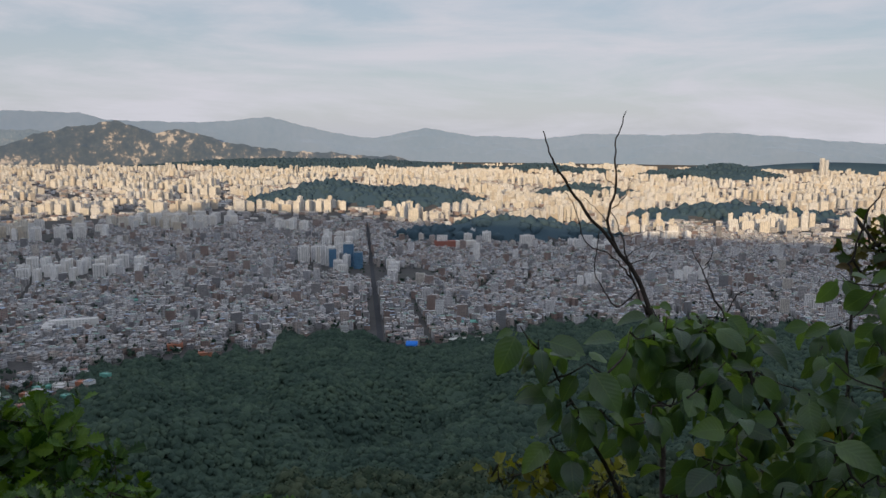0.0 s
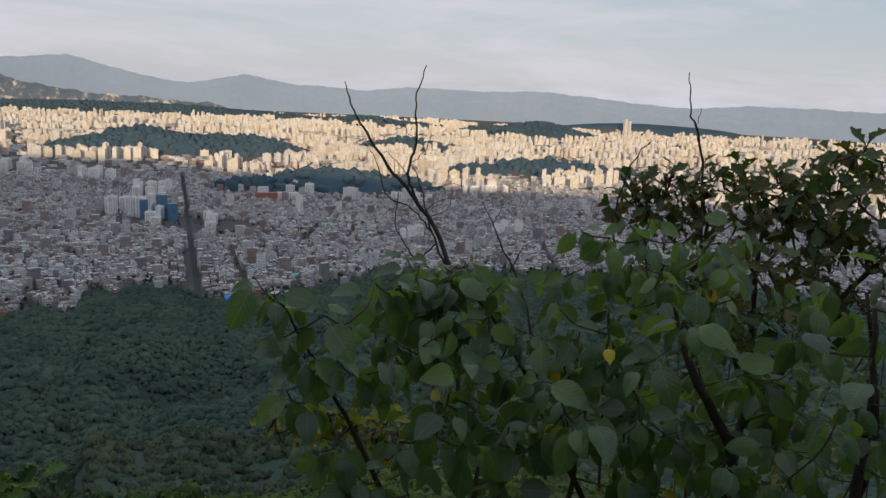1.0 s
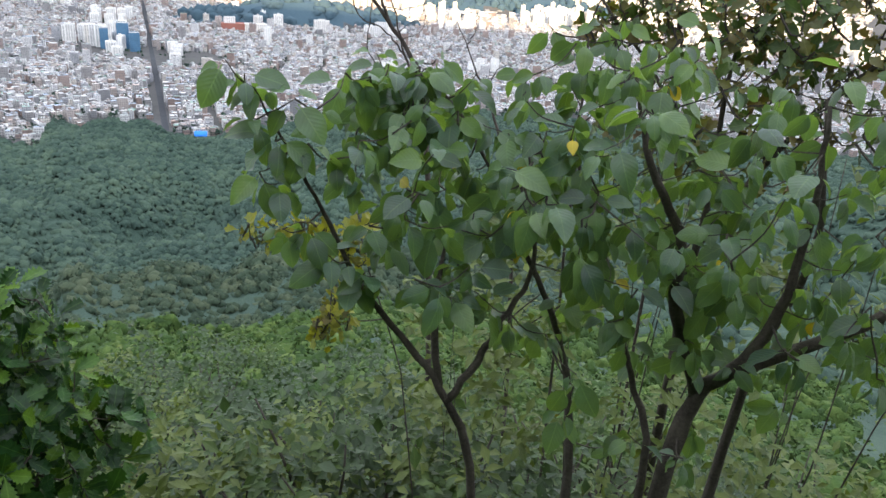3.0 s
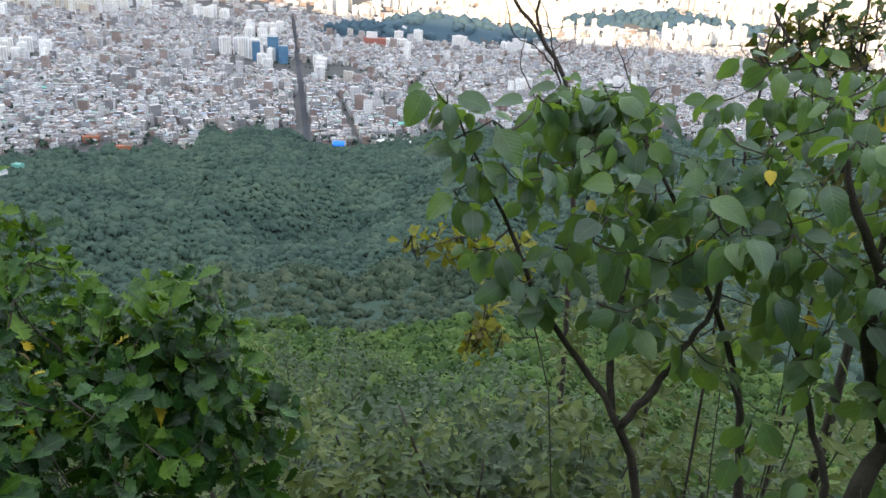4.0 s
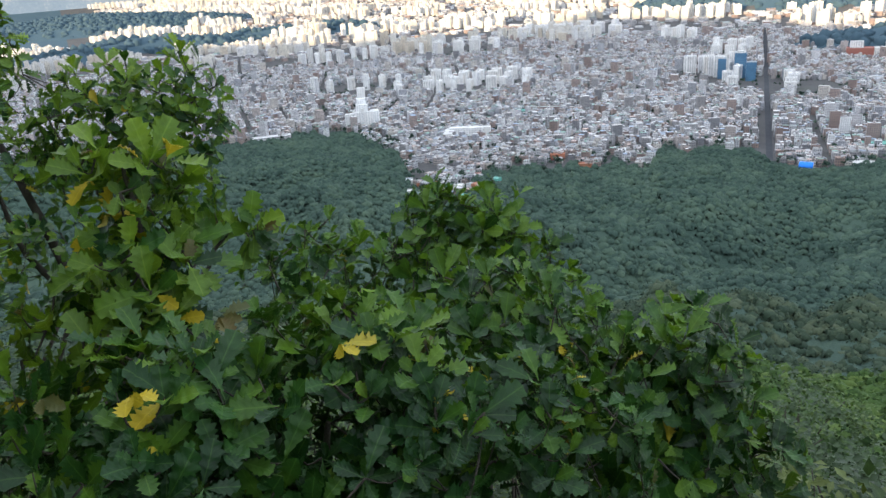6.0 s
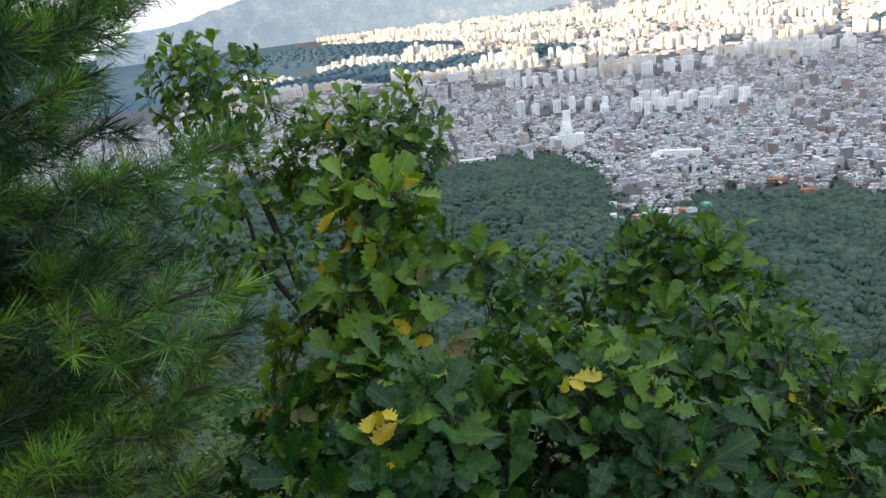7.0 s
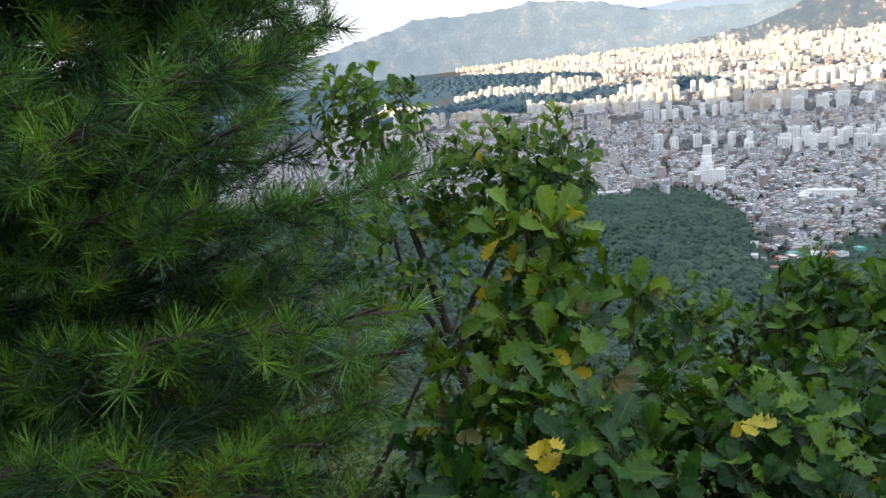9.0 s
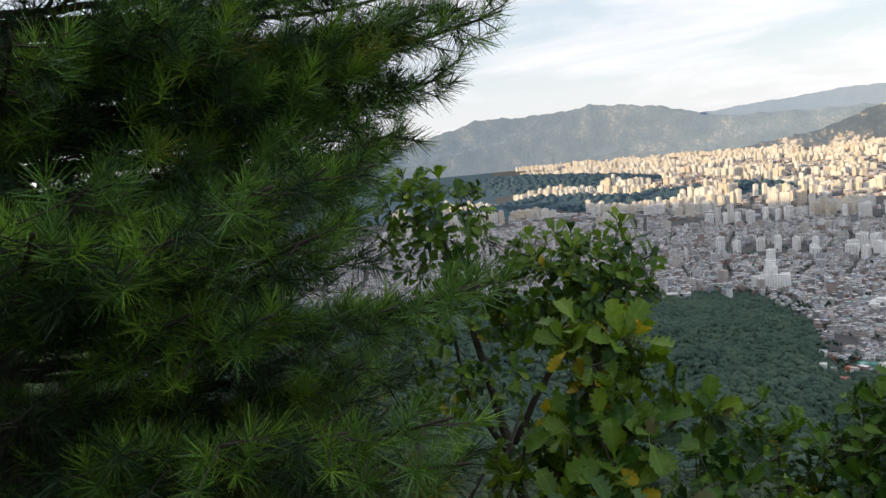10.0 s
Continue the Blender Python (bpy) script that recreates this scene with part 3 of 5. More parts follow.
estate_x, estate_y, estate_r = (np.array(v) for v in zip(*[(e[0], e[1], 0.62 * max(e[2], e[3], 30)) for e in ESTATES]))

# low houses, district by district, each with its own turn of the streets
seeds = scatter(950, 2900, 260, -64, 40, 21)
sx, sy = seeds[0], seeds[1]
hx, hy, ha = [], [], []
for k in range(len(sx)):
    ang = rng.uniform(-0.8, 0.8)
    g = np.arange(-27, 28) * 12.2
    u, v = np.meshgrid(g, g)
    street = (np.round(u / 12.2).astype(int) % 7 == 0) | (np.round(v / 12.2).astype(int) % 9 == 0)
    u, v = u[~street] + rng.uniform(-2, 2, (~street).sum()), v[~street] + rng.uniform(-2, 2, (~street).sum())
    x, y = sx[k] + u * math.cos(ang) - v * math.sin(ang), sy[k] + u * math.sin(ang) + v * math.cos(ang)
    own = ((x - sx[k]) ** 2 + (y - sy[k]) ** 2)
    other = np.full(len(x), 1e12)
    for q in range(len(sx)):
        if q != k:
            other = np.minimum(other, (x - sx[q]) ** 2 + (y - sy[q]) ** 2)
    m = own < other
    hx.append(x[m]), hy.append(y[m]), ha.append(np.full(m.sum(), ang))
hx, hy, ha = np.concatenate(hx), np.concatenate(hy), np.concatenate(ha)
hr, haz = np.hypot(hx, hy), np.degrees(np.arctan2(hx, hy))
clear_of_estates = np.ones(len(hx), dtype=bool)
for ex, ey, er in zip(estate_x, estate_y, estate_r):
    clear_of_estates &= np.hypot(hx - ex, hy - ey) > er * 0.9
ok = (hr > edge(haz) + 6) & (hr < 2950) & (hill(hx, hy) < 2) & (street_gap(hx, hy) > 10) & clear_of_estates & (rng.uniform(0, 1, len(hx)) > 0.05)
ok &= ~((np.abs(haz + 30.0) < 2.4) & (hr < 1230) & (np.sin(hx * 0.05) > 0.2))
hx, hy, ha, hr = hx[ok], hy[ok], ha[ok], hr[ok]
hw, hd = rng.uniform(6.8, 11.2, len(hx)), rng.uniform(6.4, 10.4, len(hx))
big = rng.uniform(0, 1, len(hx))
hh = np.where(big > 0.985, rng.uniform(22, 36, len(hx)), np.where(big > 0.9, rng.uniform(14, 20, len(hx)), rng.uniform(5.5, 14, len(hx))))
hh = np.where(street_gap(hx, hy) < 40, np.minimum(hh, 14) + rng.uniform(2, 12, len(hx)) * (hr > 1350), hh)
hw = np.where(big > 0.985, hw + 8, hw)
order = np.argsort(hr)
near_ids, rest = order[:280], order[280:]
hz = ground(hx, hy)


def house_arrays(i):
    base = blocks(hx[i], hy[i], hw[i], hd[i], hh[i], ha[i], hz[i])
    hut = i[rng.uniform(0, 1, len(i)) > 0.35]
    ox, oy = rng.uniform(-0.25, 0.25, len(hut)) * hw[hut], rng.uniform(-0.25, 0.25, len(hut)) * hd[hut]
    c, s = np.cos(ha[hut]), np.sin(ha[hut])
    hut_b = blocks(hx[hut] + ox * c - oy * s, hy[hut] + ox * s + oy * c, rng.uniform(2.5, 4.5, len(hut)), rng.uniform(2.5, 5, len(hut)), hh[hut] + rng.uniform(2.0, 3.2, len(hut)), ha[hut], hz[hut] + 0)
    return join_blocks([base, hut_b])


V, F, U = house_arrays(rest)
tagged(new("low_houses", np_mesh("low_houses", far(V), F, U, mats=(M_HOUSE,))), "close-packed grey and beige low-rise houses with flat roofs", "houses", kind="stuff")


def box_bm(w, d, h, z0=0.0, x0=0.0, y0=0.0):
    """A box with a raised roof edge, its walls unwrapped in metres."""
    bm = bmesh.new()
    uv = bm.loops.layers.uv.new("UVMap")
    rings = []
    for z, inset in ((z0 - 4, 0), (z0 + h, 0), (z0 + h, 0.3), (z0 + h - 0.8, 0.3)):
        rings.append([bm.verts.new((x0 + a * (w / 2 - inset), y0 + b * (d / 2 - inset), z)) for a, b in ((-1, -1), (1, -1), (1, 1), (-1, 1))])
    for i, (p, q) in enumerate(zip(rings, rings[1:])):
        for k in range(4):
            f = bm.faces.new((p[k], p[(k + 1) % 4], q[(k + 1) % 4], q[k]))
            L = (w, d)[k % 2]
            for lp, t in zip(f.loops, ((0, 0), (L, 0), (L, h), (0, h))):
                lp[uv].uv = t if i == 0 else (0, 0)
    f = bm.faces.new(rings[-1])
    return bm


def plain_part(name, bm, mat, parent, label=""):
    """A part built in its thing's own metres."""
    me = bpy.data.meshes.new(name)
    bm.to_mesh(me)
    bm.free()
    me.materials.append(mat)
    ob = new(name, me)
    ob.parent = parent
    return tagged(ob, label) if label else ob


house_kinds = []
for k in range(5):
    w, d, h = 9 + k * 0.9, 8.5 + (k * 2) % 4, 6 + 1.6 * k
    t = thing("low_rise_house", (0, 0, 0), "small flat-roofed town house at the forest edge", "house", "houses at the forest edge")
    plain_part("body", box_bm(w, d, h), M_HOUSE, t)
    plain_part("stair_hut", box_bm(3.2, 3.6, 2.4, h - 0.8, w * 0.2, -d * 0.15), M_HOUSE, t)
    house_kinds.append(t)
for n_, i in enumerate(near_ids):
    m = pose(hx[i], hy[i], hz[i], 0, 0, math.degrees(ha[i]))
    if n_ < 5:
        house_kinds[n_].matrix_basis = m
    else:
        copy_thing(house_kinds[n_ % 5], m)

# flats of the estates, each a thing
flat_kinds = {}


def flat_thing(length, height):
    t = thing("apartment_block", (0, 0, 0), "white concrete slab block of flats with rows of windows", "apartment block", "blocks of flats in the town")
    plain_part("slab", box_bm(length, 12.5, height), M_PALE, t)
    for k in range(max(1, int(length / 14))):
        plain_part("lift_tower", box_bm(5, 5, 4.0, height - 0.8, (k + 0.5) * length / max(1, int(length / 14)) - length / 2, 2), M_FLAT, t)
    plain_part("balcony_bay", box_bm(length * 0.42, 1.2, height - 3, 0, -length * 0.24, -6.8), M_FLAT, t)
    plain_part("balcony_bay", box_bm(length * 0.42, 1.2, height - 3, 0, length * 0.24, -6.8), M_FLAT, t)
    return t


for ex, ey, ew, ed, nx, ny, turn, h, length in ESTATES:
    for i in range(nx):
        for j in range(ny):
            u = (i - (nx - 1) / 2) * ew / max(1, nx - 1 if nx > 1 else 1) + rng.uniform(-11, 11)
            v = (j - (ny - 1) / 2) * ed / max(1, ny - 1 if ny > 1 else 1) + rng.uniform(-14, 14)
            c, s = math.cos(radians(turn)), math.sin(radians(turn))
            p = far(np.array([[ex + u * c - v * s, ey + u * s + v * c, CITY]]))[0]
            k = (length, h, int(rng.integers(0, 2)))
            spin = turn + (0 if rng.uniform() > 0.4 else 75) + rng.uniform(-9, 9)
            scale = float(shrink(math.hypot(ex, ey)) / math.hypot(ex, ey))
            if k not in flat_kinds:
                t = flat_thing(length, h * (1.0 if k[2] else 0.82))
                flat_kinds[k] = t
            else:
                t = copy_thing(flat_kinds[k], Matrix())
            t.matrix_basis = pose(p[0], p[1], p[2], 0, 0, spin) @ Matrix.Scale(scale, 4)

# the sunlit country beyond: flats in aligned rows, and low roofs between
fx, fy, fw, fd, fh, fa = [], [], [], [], [], []
ex_, ey_, er_, ea_ = scatter(2750, 9800, 255, -61, 42, 31)
for x0, y0, r0, a0 in zip(ex_, ey_, er_, ea_):
    if (a0 < -51 and r0 > 4300) or rng.uniform() < 0.12:
        continue
    ang = rng.uniform(-0.5, 0.6)
    nx, ny = rng.integers(2, 6), rng.integers(2, 5)
    h0 = rng.uniform(28, 52)
    for i in range(nx):
        for j in range(ny):
            if rng.uniform() < 0.15:
                continue
            u, v = (i - nx / 2) * rng.uniform(40, 52), (j - ny / 2) * rng.uniform(46, 62)
            fx.append(x0 + u * math.cos(ang) - v * math.sin(ang)), fy.append(y0 + u * math.sin(ang) + v * math.cos(ang))
            tower = rng.uniform() < 0.35
            fw.append(rng.uniform(14, 20) if tower else rng.uniform(24, 38)), fd.append(rng.uniform(13, 20) if tower else 13)
            fh.append(h0 * rng.uniform(0.85, 1.25) * (1.25 if tower else 1)), fa.append(ang + (0 if rng.uniform() > 0.2 else 1.2))
fx, fy, fw, fd, fh, fa = (np.array(v) for v in (fx, fy, fw, fd, fh, fa))
good = (hill(fx, fy) < 3) & (np.hypot(fx, fy) > 2700)
fx, fy, fw, fd, fh, fa = (v[good] for v in (fx, fy, fw, fd, fh, fa))
close = np.argsort(np.hypot(fx, fy))[:260]
for i in close:
    k = (round(fw[i] / 8) * 8, round(fh[i] / 12) * 12, "lit")
    s = float(shrink(math.hypot(fx[i], fy[i])) / math.hypot(fx[i], fy[i]))
    if k not in flat_kinds:
        t = thing("apartment_block", (0, 0, 0), "cream apartment block at the edge of the evening sun", "apartment block", "blocks of flats beyond the shade")
        plain_part("slab", box_bm(k[0], 13, k[1]), M_FARFLAT, t)
        plain_part("lift_tower", box_bm(5, 6, 4.5, k[1] - 0.8, k[0] * 0.2, 1), M_FARFLAT, t)
        flat_kinds[k] = t
    else:
        t = copy_thing(flat_kinds[k], Matrix())
    t.matrix_basis = Matrix.Translation(far(np.array([[fx[i], fy[i], CITY]]))[0]) @ pose(0, 0, 0, 0, 0, math.degrees(fa[i])) @ Matrix.Scale(s, 4)
fx, fy, fw, fd, fh, fa = (np.delete(v, close) for v in (fx, fy, fw, fd, fh, fa))
V, F, U = join_blocks([blocks(fx, fy, fw, fd, fh, fa, np.full(len(fx), CITY)), blocks(fx, fy, fw * 0.25, fd * 0.5, fh + 4, fa, np.full(len(fx), CITY))])
tagged(new("far_apartment_blocks", np_mesh("far_apartment_blocks", far(V), F, U, mats=(M_FARFLAT,))), "cream and white apartment blocks in evening sun", "apartment blocks", kind="stuff")
x, y, r, a = scatter(2850, 9000, 58, -61, 42, 33)
keep = (hill(x, y) < 2) & ~((a < -51) & (r > 4300)) & (street_gap(x, y) > 25)
x, y = x[keep], y[keep]
n = len(x)
V, F, U = blocks(x, y, rng.uniform(14, 34, n), rng.uniform(12, 24, n), rng.uniform(7, 18, n), rng.uniform(-0.8, 0.8, n), np.full(n, CITY))
tagged(new("far_low_buildings", np_mesh("far_low_buildings", far(V), F, U, mats=(M_HOUSE,))), "far low-rise roofs between the apartment estates", "houses", kind="stuff")

# street trees and garden trees among the houses
x, y, r, a = (np.concatenate(v) for v in zip(scatter(1100, 2700, 40, -62, 40, 35), scatter(1000, 1750, 17, -62, 30, 37)))
keep = (r > edge(a)) & ((np.arange(len(r)) < len(scatter(1100, 2700, 40, -62, 40, 35)[0])) | (r < edge(a) + 25 + 75 * np.abs(np.sin(a * 1.7)))) & (hill(x, y) < 1) & (street_gap(x, y) > 14)
x, y = x[keep], y[keep]
V, F = crowns(leafy_shapes(4, 12, 6, 0.4), np.stack([x, y, ground(x, y) + 6], 1), np.random.default_rng(5).uniform(3, 5.5, len(x)), 36)
tagged(new("garden_trees", np_mesh("garden_trees", far(V), F, smooth=False, mats=(M_FOREST,))), "dark green garden trees among the houses", "trees", kind="stuff")

# the straight main street
d = (ST_B - ST_A) / np.linalg.norm(ST_B - ST_A)
nrm = np.array((d[1], -d[0]))
rows = [ST_A + d * t for t in np.linspace(0, np.linalg.norm(ST_B - ST_A), 40)]
V = np.array([[*(p + nrm * k * 4.8), CITY + z] for p in rows for k, z in ((-1, -0.5), (-1, 0.6), (1, 0.6), (1, -0.5))])
F = np.array([[4 * i + k, 4 * i + k + 1, 4 * i + k + 5, 4 * i + k + 4] for i in range(39) for k in range(3)])
tagged(new("road", np_mesh("road", far(V), F[:, ::-1], mats=(M_ROAD,))), "straight dark asphalt main street between tall buildings", "road", kind="structure")


def named_building(name, label, x, y, turn, boxes, category="building"):
    """A single building of several volumes: (part, width, depth, height, base, dx, dy, material)."""
    p = far(np.array([[x, y, CITY]]))[0]
    t = thing(name, p, label, category)
    s = float(shrink(math.hypot(x, y)) / math.hypot(x, y))
    for pn, w, dd, h, z0, dx, dy, mat in boxes:
        plain_part(pn, box_bm(w, dd, h, z0, dx, dy), mat, t)
    t.matrix_basis = pose(*p, 0, 0, turn) @ Matrix.Scale(s, 4)
    return t


def tint(name, c, rough=0.6):
    return rough_material(name, [(0.3, tuple(0.85 * v for v in c)), (0.7, c)], 0.2, rough)


M_BLUE, M_RED, M_ORANGE, M_GREEN, M_WHITE = tint("blue_roof", (0.03, 0.22, 0.75)), tint("red_brick_wall", (0.36, 0.15, 0.12)), tint("orange_tile_roof", (0.44, 0.19, 0.12)), tint("green_roof", (0.16, 0.42, 0.36)), tint("white_wall", (0.72, 0.72, 0.70))
named_building("glass_office_tower", "tall blue glass office tower on the main street", -262, 1960, 6, [("tower", 26, 26, 58, 0, 0, 0, M_GLASS), ("crown", 18, 18, 5, 57.2, 0, 0, M_FLAT)])
named_building("glass_office_block", "lower blue glass office block on the main street", -233, 1925, 6, [("tower", 22, 22, 42, 0, 0, 0, M_GLASS)])
named_building("dark_office_tower", "dark glass office tower with a white service core", -300, 1950, 6, [("tower", 20, 22, 46, 0, 0, 0, M_GLASS), ("service_core", 7, 8, 56, 0, 12, -9, M_FLAT)])
named_building("red_department_store", "long red and grey commercial building before the dark hill", 10, 2290, 4, [("red_wing", 62, 30, 26, 0, -30, 0, M_RED), ("grey_wing", 60, 30, 26, 0, 32, 0, M_FLAT), ("roof_house", 30, 20, 16, 25.2, -38, 4, M_FLAT)])
named_building("white_office_building", "broad white office building before the dark hill", 226, 2320, -4, [("body", 44, 20, 40, 0, 0, 0, M_FLAT), ("roof_house", 20, 10, 4, 39.2, 0, 0, M_FLAT)])
named_building("government_building", "pale stepped institutional building", 400, 2330, -6, [("body", 60, 24, 28, 0, 0, 0, M_FLAT), ("upper_storeys", 36, 20, 14, 27.2, 6, 0, M_FLAT), ("wing", 30, 40, 14, 0, 44, -8, M_FLAT)])
named_building("school_building", "white four-storey school at the forest edge", -640, 1270, 20, [("main_wing", 62, 15, 17, 0, 0, 0, M_PALE), ("side_wing", 15, 46, 15, 0, -30, -20, M_PALE), ("stair_tower", 12, 13, 22, 0, 40, -22, M_WHITE)])
named_building("school_with_green_roof", "beige school with a turquoise gymnasium", -585, 1490, 14, [("main_wing", 70, 14, 14, 0, 10, 0, M_HOUSE), ("gymnasium", 24, 18, 9, 0, -36, -6, M_GREEN)])
named_building("hillside_apartments", "white curved apartment complex stepping up a wooded knoll", -880, 1290, 36, [("curved_wing", 20, 13, 30, 0, -26, 9, M_PALE), ("curved_wing", 20, 13, 33, 0, -9, 1, M_PALE), ("curved_wing", 20, 13, 33, 0, 9, 3, M_PALE), ("curved_wing", 16, 30, 31, 0, 25, 20, M_PALE), ("stair_tower", 6, 7, 40, 0, 0, 4, M_WHITE), ("stair_tower", 5, 6, 37, 0, -17, 8, M_WHITE), ("stepped_block", 24, 14, 44, 0, 0, 24, M_PALE), ("stepped_block", 18, 14, 54, 0, 0, 40, M_PALE), ("tall_block", 16, 15, 72, 0, 2, 62, M_PALE)])
named_building("low_market_hall", "long pale low hall beside the forest", -1010, 1160, 42, [("hall", 74, 22, 8, 0, 0, 0, M_HOUSE)])
named_building("orange_roof_house", "house with an orange tiled roof in the trees", -362, 1112, 14, [("body", 18, 10, 6, 0, 0, 0, M_HOUSE), ("tiled_roof", 20, 12, 2.5, 5.2, 0, 0, M_ORANGE)])
named_building("brick_villa", "brick-red houses at the forest edge", -420, 1150, 20, [("body", 22, 12, 9, 0, 0, 0, M_RED), ("roof", 23, 13, 1.5, 8.2, 0, 0, M_ORANGE)])
named_building("sunlit_twin_towers", "pair of very tall slim white apartment towers", 3400, 7200, 20, [("tower", 28, 28, 190, 0, -26, 0, M_FARFLAT), ("tower", 28, 28, 175, 0, 26, 0, M_FARFLAT)])
named_building("sports_ground_hall", "low building with a pale turquoise roof", 30, 1330, 8, [("hall", 50, 24, 7, 0, 0, 0, M_HOUSE), ("roof", 46, 21, 1.2, 6.6, 0, 0, M_GREEN)])

# the blue-roofed gymnasium: a barrel roof over white walls
gym = thing("gymnasium", (-60, 1172, CITY), "small white gymnasium with a vivid blue barrel roof", "gymnasium")
plain_part("hall", box_bm(17, 14, 7), M_WHITE, gym)
bm = bmesh.new()
arc = [[bm.verts.new((yv, 9.4 * math.cos(math.pi * k / 12), 6.4 + 5.6 * math.sin(math.pi * k / 12))) for k in range(13)] for yv in (-9, 9)]
for k in range(12):
    bm.faces.new((arc[0][k], arc[1][k], arc[1][k + 1], arc[0][k + 1]))
bm.faces.new(arc[0][::-1])
bm.faces.new(arc[1])
plain_part("barrel_roof", bm, M_BLUE, gym, "vivid blue barrel roof")
# the sports ground and its wall
named_building("playing_field", "bare pale sports ground beside the gymnasium", 20, 1225, 6, [("field", 70, 26, 3.0, 0, 0, 0, M_WHITE)], "field")
# bright roofs of the hillside village
for k in range(34):
    a, rr = radians(rng.uniform(-31.5, -24.5)), rng.uniform(985, 1160)
    x, y = rr * math.sin(a), rr * math.cos(a)
    z = float(ground(x, y))
    t = thing("village_house", (x, y, z), "small hillside house with a coloured metal roof", "house", "village houses")
    w, dd, h = rng.uniform(9, 14), rng.uniform(7, 10), rng.uniform(4, 7)
    plain_part("body", box_bm(w, dd, h), M_HOUSE, t)
    plain_part("roof", box_bm(w + 1, dd + 1, 1.0, h - 0.5), (M_RED, M_WHITE, M_HOUSE, M_GREEN, M_HOUSE, M_WHITE, M_HOUSE, M_ORANGE, M_HOUSE)[k % 9], t)
    t.rotation_euler = (0, 0, rng.uniform(-0.6, 0.6))


# ---- leaves ----
def leaf_mesh(name, length, width, mat, shape="ovate", fold=0.25, curl=0.25, steps=7, seed=0, stalk=0.12):
    """One leaf along +y from its stalk: a folded, bowed blade with a shaped rim."""
    g = random.Random(seed)
    V, F, U = [], [], []
    twist = g.uniform(-0.25, 0.25)
    for i in range(steps + 1):
        t = i / steps
        if shape == "ovate":
            w = math.sin(math.pi * min(1, t ** 0.88)) ** 0.75 if t < 1 else 0.0
            w = max(w, 0.02)
        elif shape == "oak":
            body = 0.10 + 0.90 * math.sin(math.pi * min(1, (t * 0.95) ** 1.6)) ** 0.85
            w = body * (1.0 if i % 2 else 0.66)
            if i == steps:
                w = 0.10
        else:
            w = max(0.03, math.sin(math.pi * t) ** 0.9)
        y = length * (stalk + (1 - stalk) * t)
        z = -curl * length * (t * t) + 0.02 * length * g.uniform(-1, 1)
        tilt = twist * t
        for side in (-1, 0, 1):
            x = side * w * width / 2
            lift = abs(x) * fold
            lobe = (0.045 if i % 2 else -0.012) * length * abs(side) if shape == "oak" else 0
            ruffle = (0.05 if i % 2 else -0.04) * width * abs(side) if shape == "oak" else 0
            V.append((x, y + lobe, z + lift + ruffle + x * tilt + (g.uniform(-1, 1) * 0.035 * width if side else 0)))
            U.append((0.5 + side * 0.5 * w, t))
    for i in range(steps):
        for k in range(2):
            a = i * 3 + k
            F.append((a, a + 1, a + 4, a + 3))
    n = len(V)
    sw = width * 0.025
    if shape != "small":
        V += [(-sw, 0, 0), (sw, 0, 0), (sw, length * stalk, 0), (-sw, length * stalk, 0)]
        U += [(0.5, 0)] * 4
        F.append((n, n + 1, n + 2, n + 3))
    return np_mesh(name, V, F, [U[i] for f in F for i in f], True, (mat,))


def mesh_arrays(me):
    V = np.empty(len(me.vertices) * 3)
    me.vertices.foreach_get("co", V)
    F = np.empty(len(me.loops), dtype=np.int64)
    me.loops.foreach_get("vertex_index", F)
    U = np.empty(len(me.loops) * 2)
    me.uv_layers[0].data.foreach_get("uv", U)
    return V.reshape(-1, 3), F.reshape(-1, 4), U.reshape(-1, 2)


def facing(p, d, up=(0, 0, 1), roll=0.0, size=1.0):
    """A pose whose y runs along d and whose z leans to up."""
    y = Vector(d).normalized()
    x = y.cross(Vector(up))
    x = x.normalized() if x.length > 1e-4 else Vector((1, 0, 0))
    z = x.cross(y)
    m = Matrix((x, y, z)).transposed().to_4x4() @ Matrix.Rotation(roll, 4, "Y")
    return Matrix.Translation(p) @ m @ Matrix.Scale(size, 4)


def hang_leaves(parent, places, kinds, single=300, name="leaf", label="leafy mass of the same plant"):
    """places: poses with the index of a leaf kind. The first ones are objects of their own, the rest one mesh."""
    for m, k in places[:single]:
        ob = under(new(name, kinds[k]), parent)
        ob.matrix_basis = m
    rest_ = places[single:]
    if rest_:
        join_meshes("foliage", rest_, kinds, parent, label)


def join_meshes(name, places, kinds, parent, label):
    mats = []
    for k in kinds:
        if k.materials[0] not in mats:
            mats.append(k.materials[0])
    Vs, Fs, Us, Is, off = [], [], [], [], 0
    for k, me in enumerate(kinds):
        ms = np.array([m for m, q in places if q == k])
        if not len(ms):
            continue
        V, F, U = mesh_arrays(me)
        W = np.einsum("nij,vj->nvi", ms[:, :3, :3], V) + ms[:, None, :3, 3]
        Vs.append(W.reshape(-1, 3))
        Fs.append((F[None] + (np.arange(len(ms)) * len(V))[:, None, None] + off).reshape(-1, 4))
        Us.append(np.tile(U, (len(ms), 1)))
        Is.append(np.full(len(ms) * len(F), mats.index(me.materials[0])))
        off += len(ms) * len(V)
    ob = new(name, np_mesh(name, np.concatenate(Vs), np.concatenate(Fs), np.concatenate(Us), True, mats, np.concatenate(Is)))
    tagged(ob, kind="stuff")
    return under(ob, parent, label) if parent is not None else tagged(ob, label)


